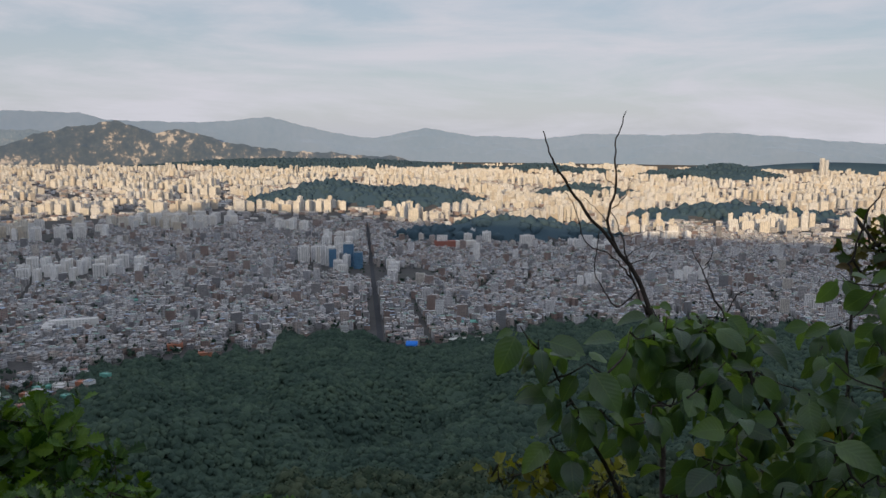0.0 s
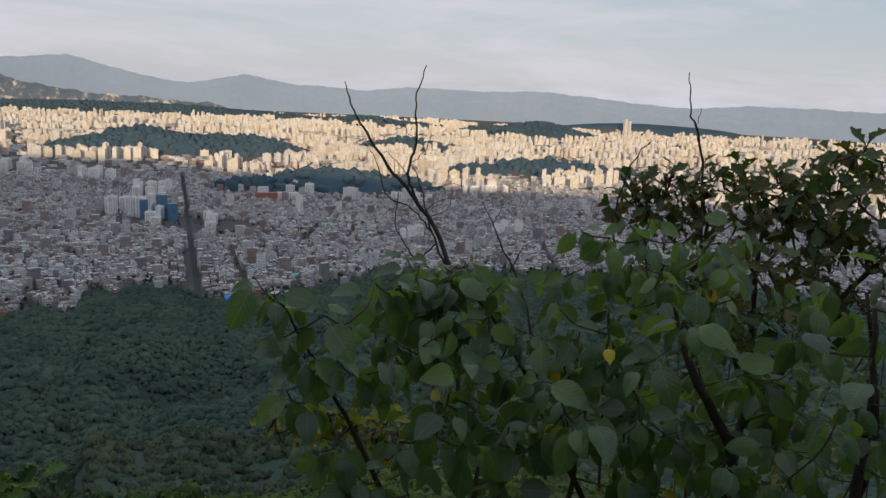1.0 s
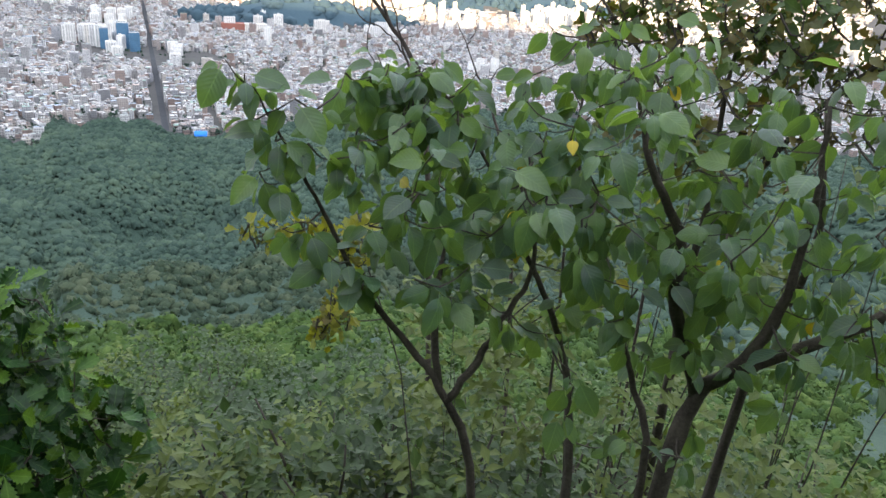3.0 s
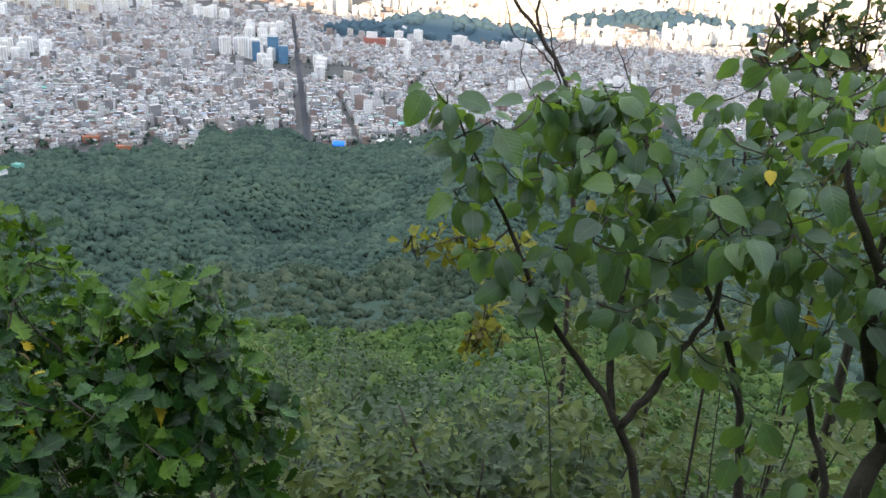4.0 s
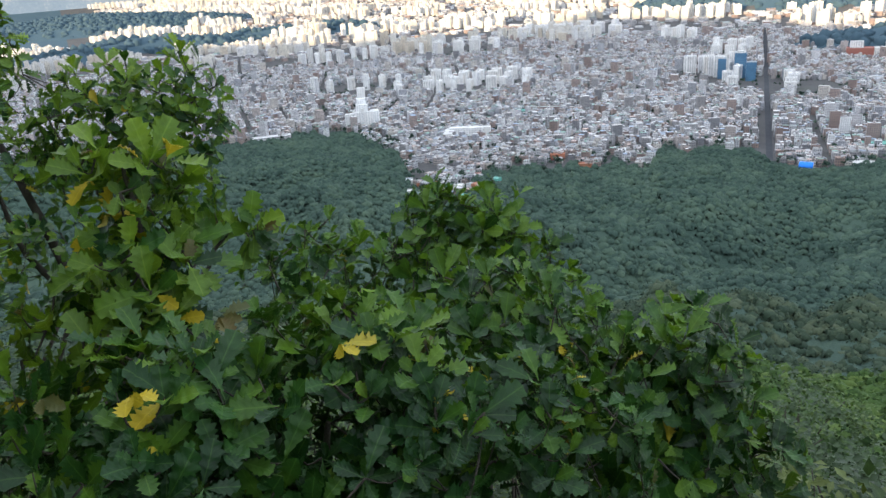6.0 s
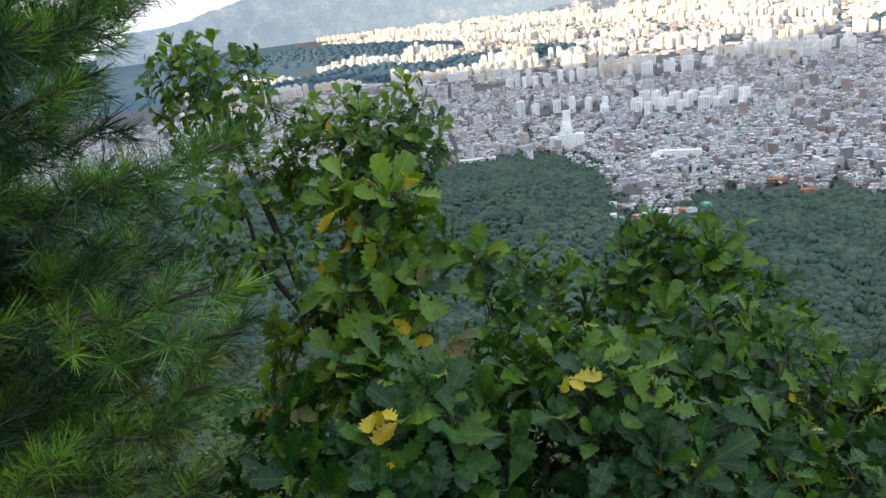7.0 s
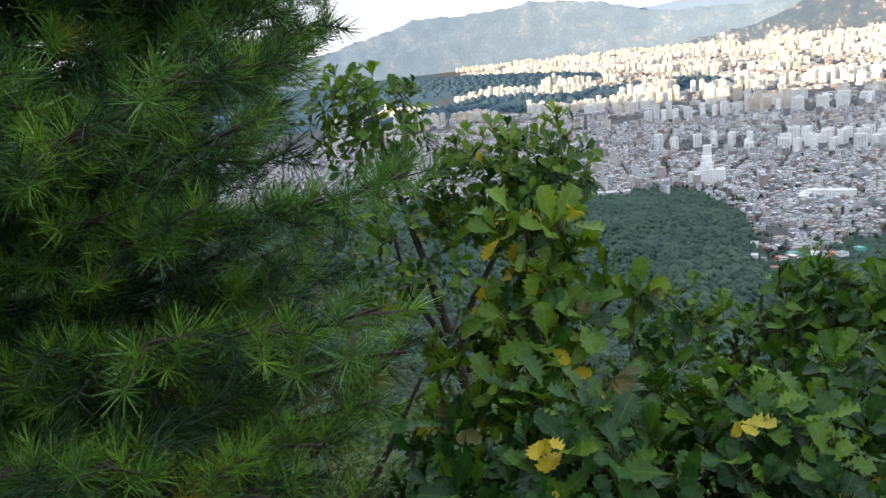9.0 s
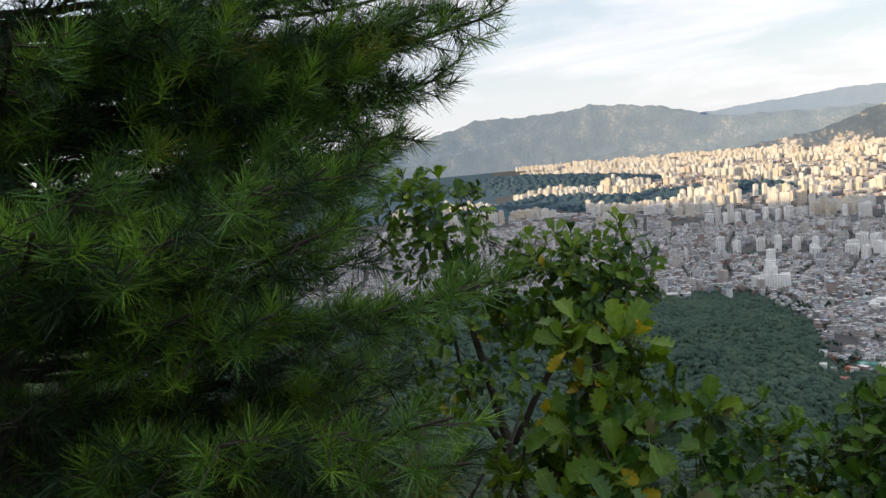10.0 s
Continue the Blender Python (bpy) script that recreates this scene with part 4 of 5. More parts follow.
def in_blob(g, c, r, shell=0.55):
    """A random place in the outer part of an ellipsoid."""
    while True:
        v = Vector((g.uniform(-1, 1), g.uniform(-1, 1), g.uniform(-1, 1)))
        if shell < v.length < 1:
            return Vector((c[0] + v.x * r[0], c[1] + v.y * r[1], c[2] + v.z * r[2])), v


M_SHRUB = leaf_material("broad_shrub_leaf", [(0.0, (0.010, 0.034, 0.026)), (0.35, (0.034, 0.082, 0.054)), (0.7, (0.078, 0.156, 0.066)), (1.0, (0.125, 0.215, 0.052))], 0.34, 0.42, 8.0, (0.30, 0.48, 0.02), 0.35, 0.08, 0.55)
M_OAK = leaf_material("oak_leaf", [(0.0, (0.004, 0.020, 0.006)), (0.45, (0.009, 0.040, 0.010)), (0.75, (0.022, 0.074, 0.012)), (1.0, (0.064, 0.145, 0.016))], 0.36, 0.20, 6.0, (0.09, 0.22, 0.010), 0.5, 0.22, 0.22)
M_YELLOW = leaf_material("yellowing_leaf", [(0.0, (0.36, 0.32, 0.02)), (1.0, (0.55, 0.42, 0.02))], 0.5, 0.35, 6.0, (0.4, 0.32, 0.02))
M_BROWN = leaf_material("browned_leaf", [(0.0, (0.10, 0.055, 0.016)), (0.4, (0.09, 0.085, 0.016)), (1.0, (0.04, 0.065, 0.014))], 0.6, 0.3, 6.0, (0.25, 0.16, 0.02))
M_SMALL = leaf_material("small_shrub_leaf", [(0.0, (0.016, 0.042, 0.010)), (0.5, (0.036, 0.076, 0.014)), (1.0, (0.080, 0.130, 0.024))], 0.5, 0.32, 5.0, (0.11, 0.18, 0.014))
M_LIME = leaf_material("lime_yellow_leaf", [(0.0, (0.12, 0.15, 0.012)), (1.0, (0.24, 0.23, 0.018))], 0.5, 0.4, 5.0, (0.4, 0.4, 0.02))
M_NEEDLE = leaf_material("pine_needle", [(0.0, (0.030, 0.085, 0.020)), (0.5, (0.060, 0.155, 0.026)), (1.0, (0.115, 0.235, 0.032))], 0.42, 0.2, 1.0, (0.16, 0.30, 0.015), 0.3, 0.2)
# shaded and lit copies of the needles: light and shade put into colour
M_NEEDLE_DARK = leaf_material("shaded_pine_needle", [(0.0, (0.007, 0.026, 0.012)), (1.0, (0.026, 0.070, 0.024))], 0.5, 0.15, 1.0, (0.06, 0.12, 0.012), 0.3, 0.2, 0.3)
M_NEEDLE_LIT = leaf_material("lit_pine_needle", [(0.0, (0.100, 0.225, 0.026)), (1.0, (0.210, 0.370, 0.040))], 0.42, 0.25, 1.0, (0.24, 0.38, 0.02), 0.3, 0.2)
M_NEEDLE_OLD = leaf_material("yellow_pine_needle", [(0.0, (0.15, 0.16, 0.015)), (1.0, (0.26, 0.22, 0.03))], 0.45, 0.15, 1.0, (0.3, 0.25, 0.02))

M_OLIVE = leaf_material("olive_leaf", [(0.0, (0.06, 0.075, 0.012)), (1.0, (0.13, 0.125, 0.018))], 0.5, 0.35, 6.0, (0.25, 0.24, 0.02))
SHRUB_LEAVES = [leaf_mesh("leaf", l_, w_, M_SHRUB, "ovate", f_, c_, 7, k) for k, (l_, w_, f_, c_) in enumerate(((0.094, 0.056, 0.3, 0.45), (0.080, 0.046, 0.55, 0.35), (0.102, 0.062, 0.2, 0.25), (0.060, 0.034, 0.45, 0.4), (0.088, 0.052, -0.3, 0.5)))]
SHRUB_LEAVES.append(leaf_mesh("leaf", 0.06, 0.036, M_YELLOW, "ovate", 0.3, 0.3, 7, 9))
OAK_LEAVES = [leaf_mesh("leaf", l_, w_, M_OAK, "oak", f_, c_, 12, k) for k, (l_, w_, f_, c_) in enumerate(((0.17, 0.095, 0.25, 0.1), (0.15, 0.085, 0.35, 0.2), (0.19, 0.105, 0.15, 0.25), (0.13, 0.07, 0.3, 0.05)))]
M_OAK_PALE = leaf_material("pale_oak_leaf", [(0.0, (0.016, 0.056, 0.009)), (0.5, (0.044, 0.112, 0.012)), (1.0, (0.120, 0.215, 0.018))], 0.40, 0.28, 6.0, (0.20, 0.36, 0.016), 0.45, 0.2, 0.22)
PALE_OAK_LEAVES = [leaf_mesh("leaf", l_, w_, M_OAK_PALE, "oak", f_, c_, 12, k + 20) for k, (l_, w_, f_, c_) in enumerate(((0.17, 0.10, 0.25, 0.1), (0.15, 0.088, 0.35, 0.2), (0.19, 0.11, 0.15, 0.25)))]
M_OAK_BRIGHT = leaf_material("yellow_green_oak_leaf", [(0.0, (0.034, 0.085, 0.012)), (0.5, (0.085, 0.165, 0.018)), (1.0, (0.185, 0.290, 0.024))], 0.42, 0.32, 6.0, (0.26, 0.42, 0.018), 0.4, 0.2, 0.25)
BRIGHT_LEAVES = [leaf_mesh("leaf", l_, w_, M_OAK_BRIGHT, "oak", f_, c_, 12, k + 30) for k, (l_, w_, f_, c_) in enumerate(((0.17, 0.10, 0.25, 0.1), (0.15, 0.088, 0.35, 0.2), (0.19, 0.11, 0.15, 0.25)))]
OAK_LEAVES.append(leaf_mesh("leaf", 0.15, 0.085, M_YELLOW, "oak", 0.3, 0.2, 12, 7))
OAK_LEAVES.append(leaf_mesh("leaf", 0.12, 0.065, M_BROWN, "oak", 0.5, 0.35, 12, 8))
M_SMALL_DARK = leaf_material("dark_shrub_leaf", [(0.0, (0.010, 0.030, 0.010)), (1.0, (0.040, 0.080, 0.022))], 0.5, 0.25, 5.0, (0.08, 0.14, 0.014))
M_SMALL_PALE = leaf_material("pale_shrub_leaf", [(0.0, (0.050, 0.085, 0.014)), (1.0, (0.120, 0.160, 0.030))], 0.5, 0.35, 5.0, (0.16, 0.22, 0.016))
DARK_LEAVES = [leaf_mesh("leaf", l_, w_, M_SMALL_DARK, "small", 0.3, 0.2, 2, k) for k, (l_, w_) in enumerate(((0.05, 0.03), (0.065, 0.036), (0.045, 0.026)))]
PALE_LEAVES = [leaf_mesh("leaf", l_, w_, M_SMALL_PALE, "small", 0.3, 0.2, 2, k) for k, (l_, w_) in enumerate(((0.06, 0.024), (0.075, 0.03), (0.05, 0.022)))]
SMALL_LEAVES = [leaf_mesh("leaf", l_, w_, M_SMALL, "small", 0.3, 0.2, 2, k) for k, (l_, w_) in enumerate(((0.055, 0.028), (0.07, 0.034), (0.045, 0.026)))]
BROWN_LEAVES = [leaf_mesh("leaf", 0.085, 0.05, M_BROWN, "oak", 0.4, 0.3, 7, 3), leaf_mesh("leaf", 0.07, 0.042, M_OLIVE, "oak", 0.4, 0.3, 7, 4), leaf_mesh("leaf", 0.085, 0.05, M_SMALL, "oak", 0.3, 0.2, 7, 5)]

LIME_LEAF = leaf_mesh("leaf", 0.085, 0.05, M_LIME, "oak", 0.3, 0.2, 7, 6)


def nearest(lines, p):
    best = min((q for ln in lines for q in ln), key=lambda q: (q - p).length)
    return best


# ---- the broad-leaved shrub ----
shrub = thing("broad_leaved_shrub", (0.9, 1.52, float(ground(0.9, 1.52))), "broad-leaved shrub with drooping bluish-green leaves and dark stems", "shrub")
g = random.Random(3)
stems = [
    ("stem", [(0.64, 1.50, -0.8), (0.597, 1.507, 0.203), (0.52, 1.495, 0.484), (0.444, 1.528, 0.597), (0.358, 1.547, 0.704), (0.291, 1.56, 0.834), (0.223, 1.57, 0.969), (0.165, 1.578, 1.072)], 0.011, 0.0016),
    ("branch", [(0.52, 1.495, 0.484), (0.579, 1.486, 0.598), (0.617, 1.504, 0.654), (0.679, 1.531, 0.76), (0.658, 1.594, 0.897)], 0.009, 0.003),
    ("branch", [(0.50, 1.50, 0.52), (0.493, 1.544, 0.649), (0.49, 1.527, 0.729), (0.513, 1.564, 0.827)], 0.008, 0.003),
    ("stem", [(0.84, 1.50, -0.8), (0.838, 1.552, 0.14), (0.836, 1.622, 0.398), (0.803, 1.668, 0.546), (0.742, 1.704, 0.68), (0.635, 1.83, 0.918), (0.536, 1.888, 1.048)], 0.012, 0.003),
    ("stem", [(0.98, 1.46, -0.9), (1.022, 1.477, 0.187), (1.082, 1.501, 0.451), (1.119, 1.456, 0.535), (1.173, 1.432, 0.69), (1.19, 1.435, 0.88), (1.174, 1.445, 1.093)], 0.025, 0.004),
    ("branch", [(1.082, 1.501, 0.451), (1.009, 1.535, 0.64), (0.971, 1.515, 0.813), (0.9, 1.547, 0.95), (0.865, 1.607, 1.117)], 0.018, 0.004),
    ("stem", [(1.0, 1.50, -0.8), (1.004, 1.526, 0.227), (0.991, 1.602, 0.403), (0.947, 1.668, 0.57), (0.873, 1.735, 0.76), (0.855, 1.807, 0.956)], 0.011, 0.003),
    ("branch", [(1.119, 1.456, 0.535), (1.35, 1.40, 0.66), (1.52, 1.36, 0.82), (1.66, 1.38, 1.0)], 0.016, 0.004),
    ("stem", [(1.3, 1.7, -0.9), (1.36, 1.7, 0.3), (1.42, 1.66, 0.7), (1.40, 1.72, 1.05)], 0.018, 0.004)]
lines = []
for k, (nm, pts, r0, r1) in enumerate(stems):
    bm = bmesh.new()
    lines.append(tube(bm, pts, r0, r1, 7, 5, 0.003, k))
    part(nm, bm, M_BARK, shrub, smooth=True)
tips = [Vector(p) for p in ((0.12, 1.57, 1.12), (0.15, 1.56, 1.10), (0.18, 1.58, 1.08), (0.16, 1.55, 1.03), (0.20, 1.55, 1.0), (0.23, 1.56, 1.06), (0.27, 1.58, 1.04), (0.17, 1.54, 0.94), (0.21, 1.54, 0.92), (0.25, 1.54, 0.99), (0.30, 1.55, 0.96), (0.25, 1.53, 0.84), (0.21, 1.53, 0.84), (0.32, 1.52, 0.78), (0.37, 1.52, 0.75), (0.44, 1.50, 0.75), (0.49, 1.52, 0.75), (0.41, 1.55, 0.88), (0.52, 1.54, 0.76), (0.33, 1.70, 1.08), (0.38, 1.72, 1.07), (0.34, 1.56, 0.99), (0.44, 1.55, 0.90), (0.50, 1.56, 0.90), (0.28, 1.52, 0.80), (0.36, 1.54, 0.84))]
for c, r, n in (((0.43, 1.86, 1.03), (0.13, 0.12, 0.07), 14), ((0.37, 1.80, 0.92), (0.08, 0.10, 0.08), 7), ((0.56, 1.84, 1.01), (0.20, 0.16, 0.10), 26), ((0.98, 1.80, 1.10), (0.28, 0.22, 0.12), 26), ((0.60, 1.66, 0.92), (0.28, 0.26, 0.18), 44), ((0.52, 1.55, 0.80), (0.22, 0.16, 0.12), 22), ((0.92, 1.58, 0.94), (0.32, 0.32, 0.24), 72), ((1.28, 1.50, 0.84), (0.34, 0.36, 0.34), 74), ((1.64, 1.42, 0.84), (0.36, 0.36, 0.38), 64), ((1.02, 1.60, 0.52), (0.46, 0.28, 0.24), 36)):
    for _ in range(n):
        tips.append(in_blob(g, c, r, 0.25)[0])
places = []
for tip in tips:
    root = nearest(lines, tip)
    lines.append([tip])
    mid = root.lerp(tip, 0.55) + Vector((g.uniform(-0.012, 0.012), g.uniform(-0.012, 0.012), -0.008))
    twig = bmesh.new()
    tube(twig, [root, mid, tip], 0.0022, 0.0010, 4, 3)
    part("twig", twig, M_BARK, shrub)
    away = (tip - root).normalized() if (tip - root).length > 0.02 else Vector((-0.5, -0.2, 0.6)).normalized()
    turn = g.uniform(0, 6.28)
    for q in range(g.randint(4, 6)):
        a = turn + q * 2.4 + g.uniform(-0.3, 0.3)
        out = (Vector((math.cos(a), math.sin(a), 0)) + away * 0.4 + Vector((0, -0.1, 0.1 - g.uniform(0.0, 1.9)))).normalized()
        at = tip.lerp(mid, 0.28 * (q // 2)) + out * 0.012
        k = 5 if g.random() < 0.012 else g.randrange(5)
        places.append((facing(at, out, (g.uniform(-0.4, 0.4), -0.45 + g.uniform(-0.3, 0.3), 1), g.uniform(-0.7, 0.7), g.uniform(0.42, 0.82)), k))
hang_leaves(shrub, places, SHRUB_LEAVES, 300)


# ---- dead saplings standing bare above the bushes ----
def bare_sapling(limbs, base, label):
    t = thing("bare_sapling", base, label, "sapling", "bare saplings")
    for k, (nm, pts, r0, r1) in enumerate(limbs):
        bm = bmesh.new()
        tube(bm, pts, r0 * 0.62, r1 * 0.55, 6, 6, 0.007, k + 40)
        part(nm, bm, M_DEAD, t, smooth=True)
    return t


gz = lambda x, y: float(ground(x, y))
bare_sapling([("trunk", [(1.5, 5.0, gz(1.5, 5) - 0.1), (1.36, 5.0, -0.8), (1.24, 5.05, 0.354), (1.038, 5.172, 0.758), (0.863, 5.229, 0.965), (0.72, 5.26, 1.18), (0.625, 5.285, 1.33), (0.579, 5.291, 1.485)], 0.035, 0.006),
              ("branch", [(1.05, 5.17, 0.74), (0.98, 5.19, 0.93), (1.03, 5.21, 1.145), (1.02, 5.21, 1.40), (1.071, 5.206, 1.605)], 0.018, 0.005),
              ("branch", [(1.13, 5.11, 0.58), (1.0, 5.15, 0.72), (0.86, 5.2, 0.78), (0.78, 5.2, 1.0), (0.70, 5.2, 1.12)], 0.010, 0.004),
              ("branch", [(1.17, 5.1, 0.50), (1.05, 5.12, 0.40), (0.93, 5.12, 0.55), (0.90, 5.12, 0.70), (0.93, 5.12, 0.9)], 0.010, 0.004),
              ("twig", [(1.01, 5.2, 1.0), (1.1, 5.2, 1.1), (1.12, 5.2, 1.2)], 0.006, 0.003),
              ("twig", [(0.96, 5.2, 0.86), (1.12, 5.2, 0.84), (1.28, 5.2, 0.87), (1.36, 5.2, 0.85)], 0.006, 0.002),
              ("twig", [(1.08, 5.15, 0.68), (1.2, 5.15, 0.78), (1.33, 5.15, 0.78)], 0.006, 0.002),
              ("twig", [(1.0, 5.2, 0.9), (0.86, 5.2, 1.05), (0.80, 5.2, 1.06)], 0.005, 0.002),
              ("branch", [(1.22, 5.06, 0.36), (1.12, 5.1, 0.62), (1.06, 5.14, 0.85), (0.99, 5.2, 1.02)], 0.014, 0.005),
              ("twig", [(1.03, 5.2, 1.14), (0.96, 5.2, 1.2), (0.93, 5.2, 1.3)], 0.005, 0.002),
              ("twig", [(1.1, 5.1, 0.66), (1.22, 5.1, 0.72), (1.26, 5.1, 0.86)], 0.006, 0.002),
              ("twig", [(0.9, 5.2, 0.93), (0.82, 5.2, 0.9), (0.74, 5.2, 0.95)], 0.005, 0.002)], (1.5, 5.0, gz(1.5, 5.0)), "leafless dark sapling with forked bare twigs")
bare_sapling([("trunk", [(1.7, 4.0, gz(1.7, 4.0) - 0.1), (1.6, 4.0, -0.6), (1.455, 4.116, 0.339), (1.335, 4.235, 0.659), (1.244, 4.302, 0.881)], 0.022, 0.004),
              ("branch", [(1.38, 4.19, 0.53), (1.45, 4.2, 0.66), (1.55, 4.2, 0.70)], 0.007, 0.002), ("twig", [(1.29, 4.27, 0.76), (1.33, 4.27, 0.84), (1.34, 4.27, 0.92)], 0.005, 0.002)], (1.7, 4.0, gz(1.7, 4.0)), "thin leafless grey sapling")
bare_sapling([("trunk", [(1.9, 3.1, gz(1.9, 3.1) - 0.1), (1.87, 3.1, 0.3), (1.818, 3.159, 1.208), (1.77, 3.194, 1.405), (1.754, 3.2, 1.559)], 0.014, 0.003),
              ("twig", [(1.80, 3.17, 1.3), (1.79, 3.17, 1.36), (1.80, 3.17, 1.42)], 0.004, 0.002)], (1.9, 3.1, gz(1.9, 3.1)), "single thin bare twig standing up")
bare_sapling([("trunk", [(1.5, 3.0, gz(1.5, 3.0) - 0.1), (1.42, 3.0, 0.2), (1.398, 2.996, 0.892), (1.397, 3.018, 1.017), (1.44, 3.0, 1.2), (1.504, 2.994, 1.297)], 0.011, 0.004)], (1.5, 3.0, gz(1.5, 3.0)), "crooked thin bare twig")


# ---- oaks ----
def oak(name, label, base, blobs, limbs, kinds, seed, per=6, scale=1.0, odd=0.03, single=300, up=0.55, tops=PALE_OAK_LEAVES[:2]):
    """An oak bush: limbs from the base into each clump of leaves, with leaf whorls at the twig ends."""
    g = random.Random(seed)
    t = thing(name, base, label, "oak", "oak bushes")
    kinds = list(kinds) + tops
    lines = []
    for k, (pts, r0, r1) in enumerate(limbs):
        bm = bmesh.new()
        lines.append(tube(bm, pts, r0, r1, 7, 4, 0.01, k + seed))
        part("trunk" if k == 0 else "branch", bm, M_BARK, t, smooth=True)
    pl = []
    for c, r, n in blobs:
        for _ in range(n):
            tip, v = in_blob(g, c, r, 0.3)
            root = nearest(lines, tip)
            lines.append([tip])
            tw = bmesh.new()
            tube(tw, [root, root.lerp(tip, 0.6) + Vector((0, 0, -0.03)), tip], 0.005 * scale, 0.002 * scale, 4, 2)
            part("twig", tw, M_BARK, t)
            axis = (Vector((v.x, v.y - 0.15, v.z * 0.6 + up))).normalized()
            side = axis.cross(Vector((0.3, 0.8, 0.2))).normalized()
            other = axis.cross(side)
            turn = g.uniform(0, 6.28)
            for q in range(g.randint(per - 1, per + 1)):
                a = turn + q * 6.28 / per + g.uniform(-0.3, 0.3)
                out = (side * math.cos(a) + other * math.sin(a) + axis * g.uniform(0.05, 1.3) + Vector((0, 0, g.uniform(-0.5, 0.4) + 0.5 * v.z))).normalized()
                # the paler kinds in tops go mostly to the clump's upper ends
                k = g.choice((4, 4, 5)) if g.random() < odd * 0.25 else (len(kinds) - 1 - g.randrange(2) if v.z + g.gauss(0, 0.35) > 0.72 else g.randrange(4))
                pl.append((facing(tip - axis * 0.02 * q * scale, out, axis, g.uniform(-0.3, 0.3), scale * g.uniform(0.5, 1.1)), k))
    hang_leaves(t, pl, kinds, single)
    return t


near_oak = oak("oak_bush", "dense oak bush with large lobed dark green leaves", (-1.45, 1.5, gz(-1.45, 1.5)),
    [((-1.27, 1.50, 0.30), (0.44, 0.44, 0.32), 230), ((-1.55, 1.12, 0.36), (0.36, 0.38, 0.30), 180), ((-1.0, 1.85, 0.02), (0.45, 0.42, 0.30), 140)],
    [([(-1.45, 1.5, -0.9), (-1.4, 1.5, -0.2), (-1.3, 1.5, 0.3)], 0.03, 0.008), ([(-1.42, 1.5, -0.4), (-1.5, 1.3, 0.1), (-1.55, 1.15, 0.45)], 0.02, 0.006), ([(-1.42, 1.5, -0.5), (-1.2, 1.7, -0.2), (-1.0, 1.85, 0.1)], 0.02, 0.006)], OAK_LEAVES, 51, 6, 0.62, 0.06)
g = random.Random(8)
spray = []
for p, n, k in (((-1.19, 1.43, 0.58), 3, 4), ((-1.42, 1.04, 0.62), 3, 4), ((-1.50, 1.38, 0.62), 4, 5), ((-1.05, 1.6, 0.42), 2, 4), ((-1.62, 0.98, 0.60), 2, 5)):
    for q in range(n):
        a = -0.9 + q * 0.75 + g.uniform(-0.2, 0.3)
        spray.append((facing(Vector(p), (math.cos(a) + 0.4, math.sin(a) - 0.5, 0.35), (0.2, -0.4, 1), g.uniform(-0.5, 0.9), g.uniform(0.4, 0.72)), k))
hang_leaves(near_oak, spray, OAK_LEAVES, 30)
oak("young_oak", "young oak with upright sprays of bright leaves and some yellow ones", (-2.0, 1.6, gz(-2.0, 1.6)),
    [((-2.03, 1.62, 0.80), (0.19, 0.19, 0.19), 30), ((-1.95, 1.55, 0.62), (0.28, 0.22, 0.18), 40), ((-1.82, 1.82, 0.70), (0.09, 0.09, 0.06), 6), ((-1.95, 1.4, 0.42), (0.34, 0.28, 0.22), 44)],
    [([(-2.0, 1.6, -0.9), (-2.0, 1.58, 0.0), (-2.0, 1.6, 0.6), (-2.05, 1.64, 0.95)], 0.022, 0.005), ([(-2.0, 1.58, 0.3), (-1.9, 1.7, 0.52), (-1.82, 1.82, 0.70)], 0.010, 0.004)], [BRIGHT_LEAVES[0], BRIGHT_LEAVES[1], PALE_OAK_LEAVES[2], OAK_LEAVES[0], OAK_LEAVES[4], OAK_LEAVES[5]], 52, 5, 0.74, 0.3, tops=BRIGHT_LEAVES[:2])
oak("oak_bush", "rounded oak bush with a ragged leafy crest", (-1.9, 3.6, gz(-1.9, 3.6)),
    [((-2.05, 3.75, -0.28), (0.55, 0.5, 0.42), 150), ((-2.05, 3.82, 0.04), (0.36, 0.34, 0.20), 46), ((-2.6, 3.3, -0.32), (0.7, 0.5, 0.44), 120), ((-1.45, 3.5, -0.50), (0.5, 0.5, 0.42), 90)],
    [([(-1.9, 3.6, -2.6), (-1.95, 3.65, -1.2), (-2.05, 3.75, -0.2)], 0.05, 0.012), ([(-1.92, 3.6, -1.5), (-2.3, 3.4, -0.8), (-2.5, 3.3, -0.3)], 0.03, 0.01), ([(-1.92, 3.6, -1.5), (-1.6, 3.5, -1.0), (-1.45, 3.5, -0.5)], 0.03, 0.01)], [OAK_LEAVES[0], OAK_LEAVES[1], *PALE_OAK_LEAVES[:2], OAK_LEAVES[4], OAK_LEAVES[5]], 53, 6, 0.76, 0.02, 150)
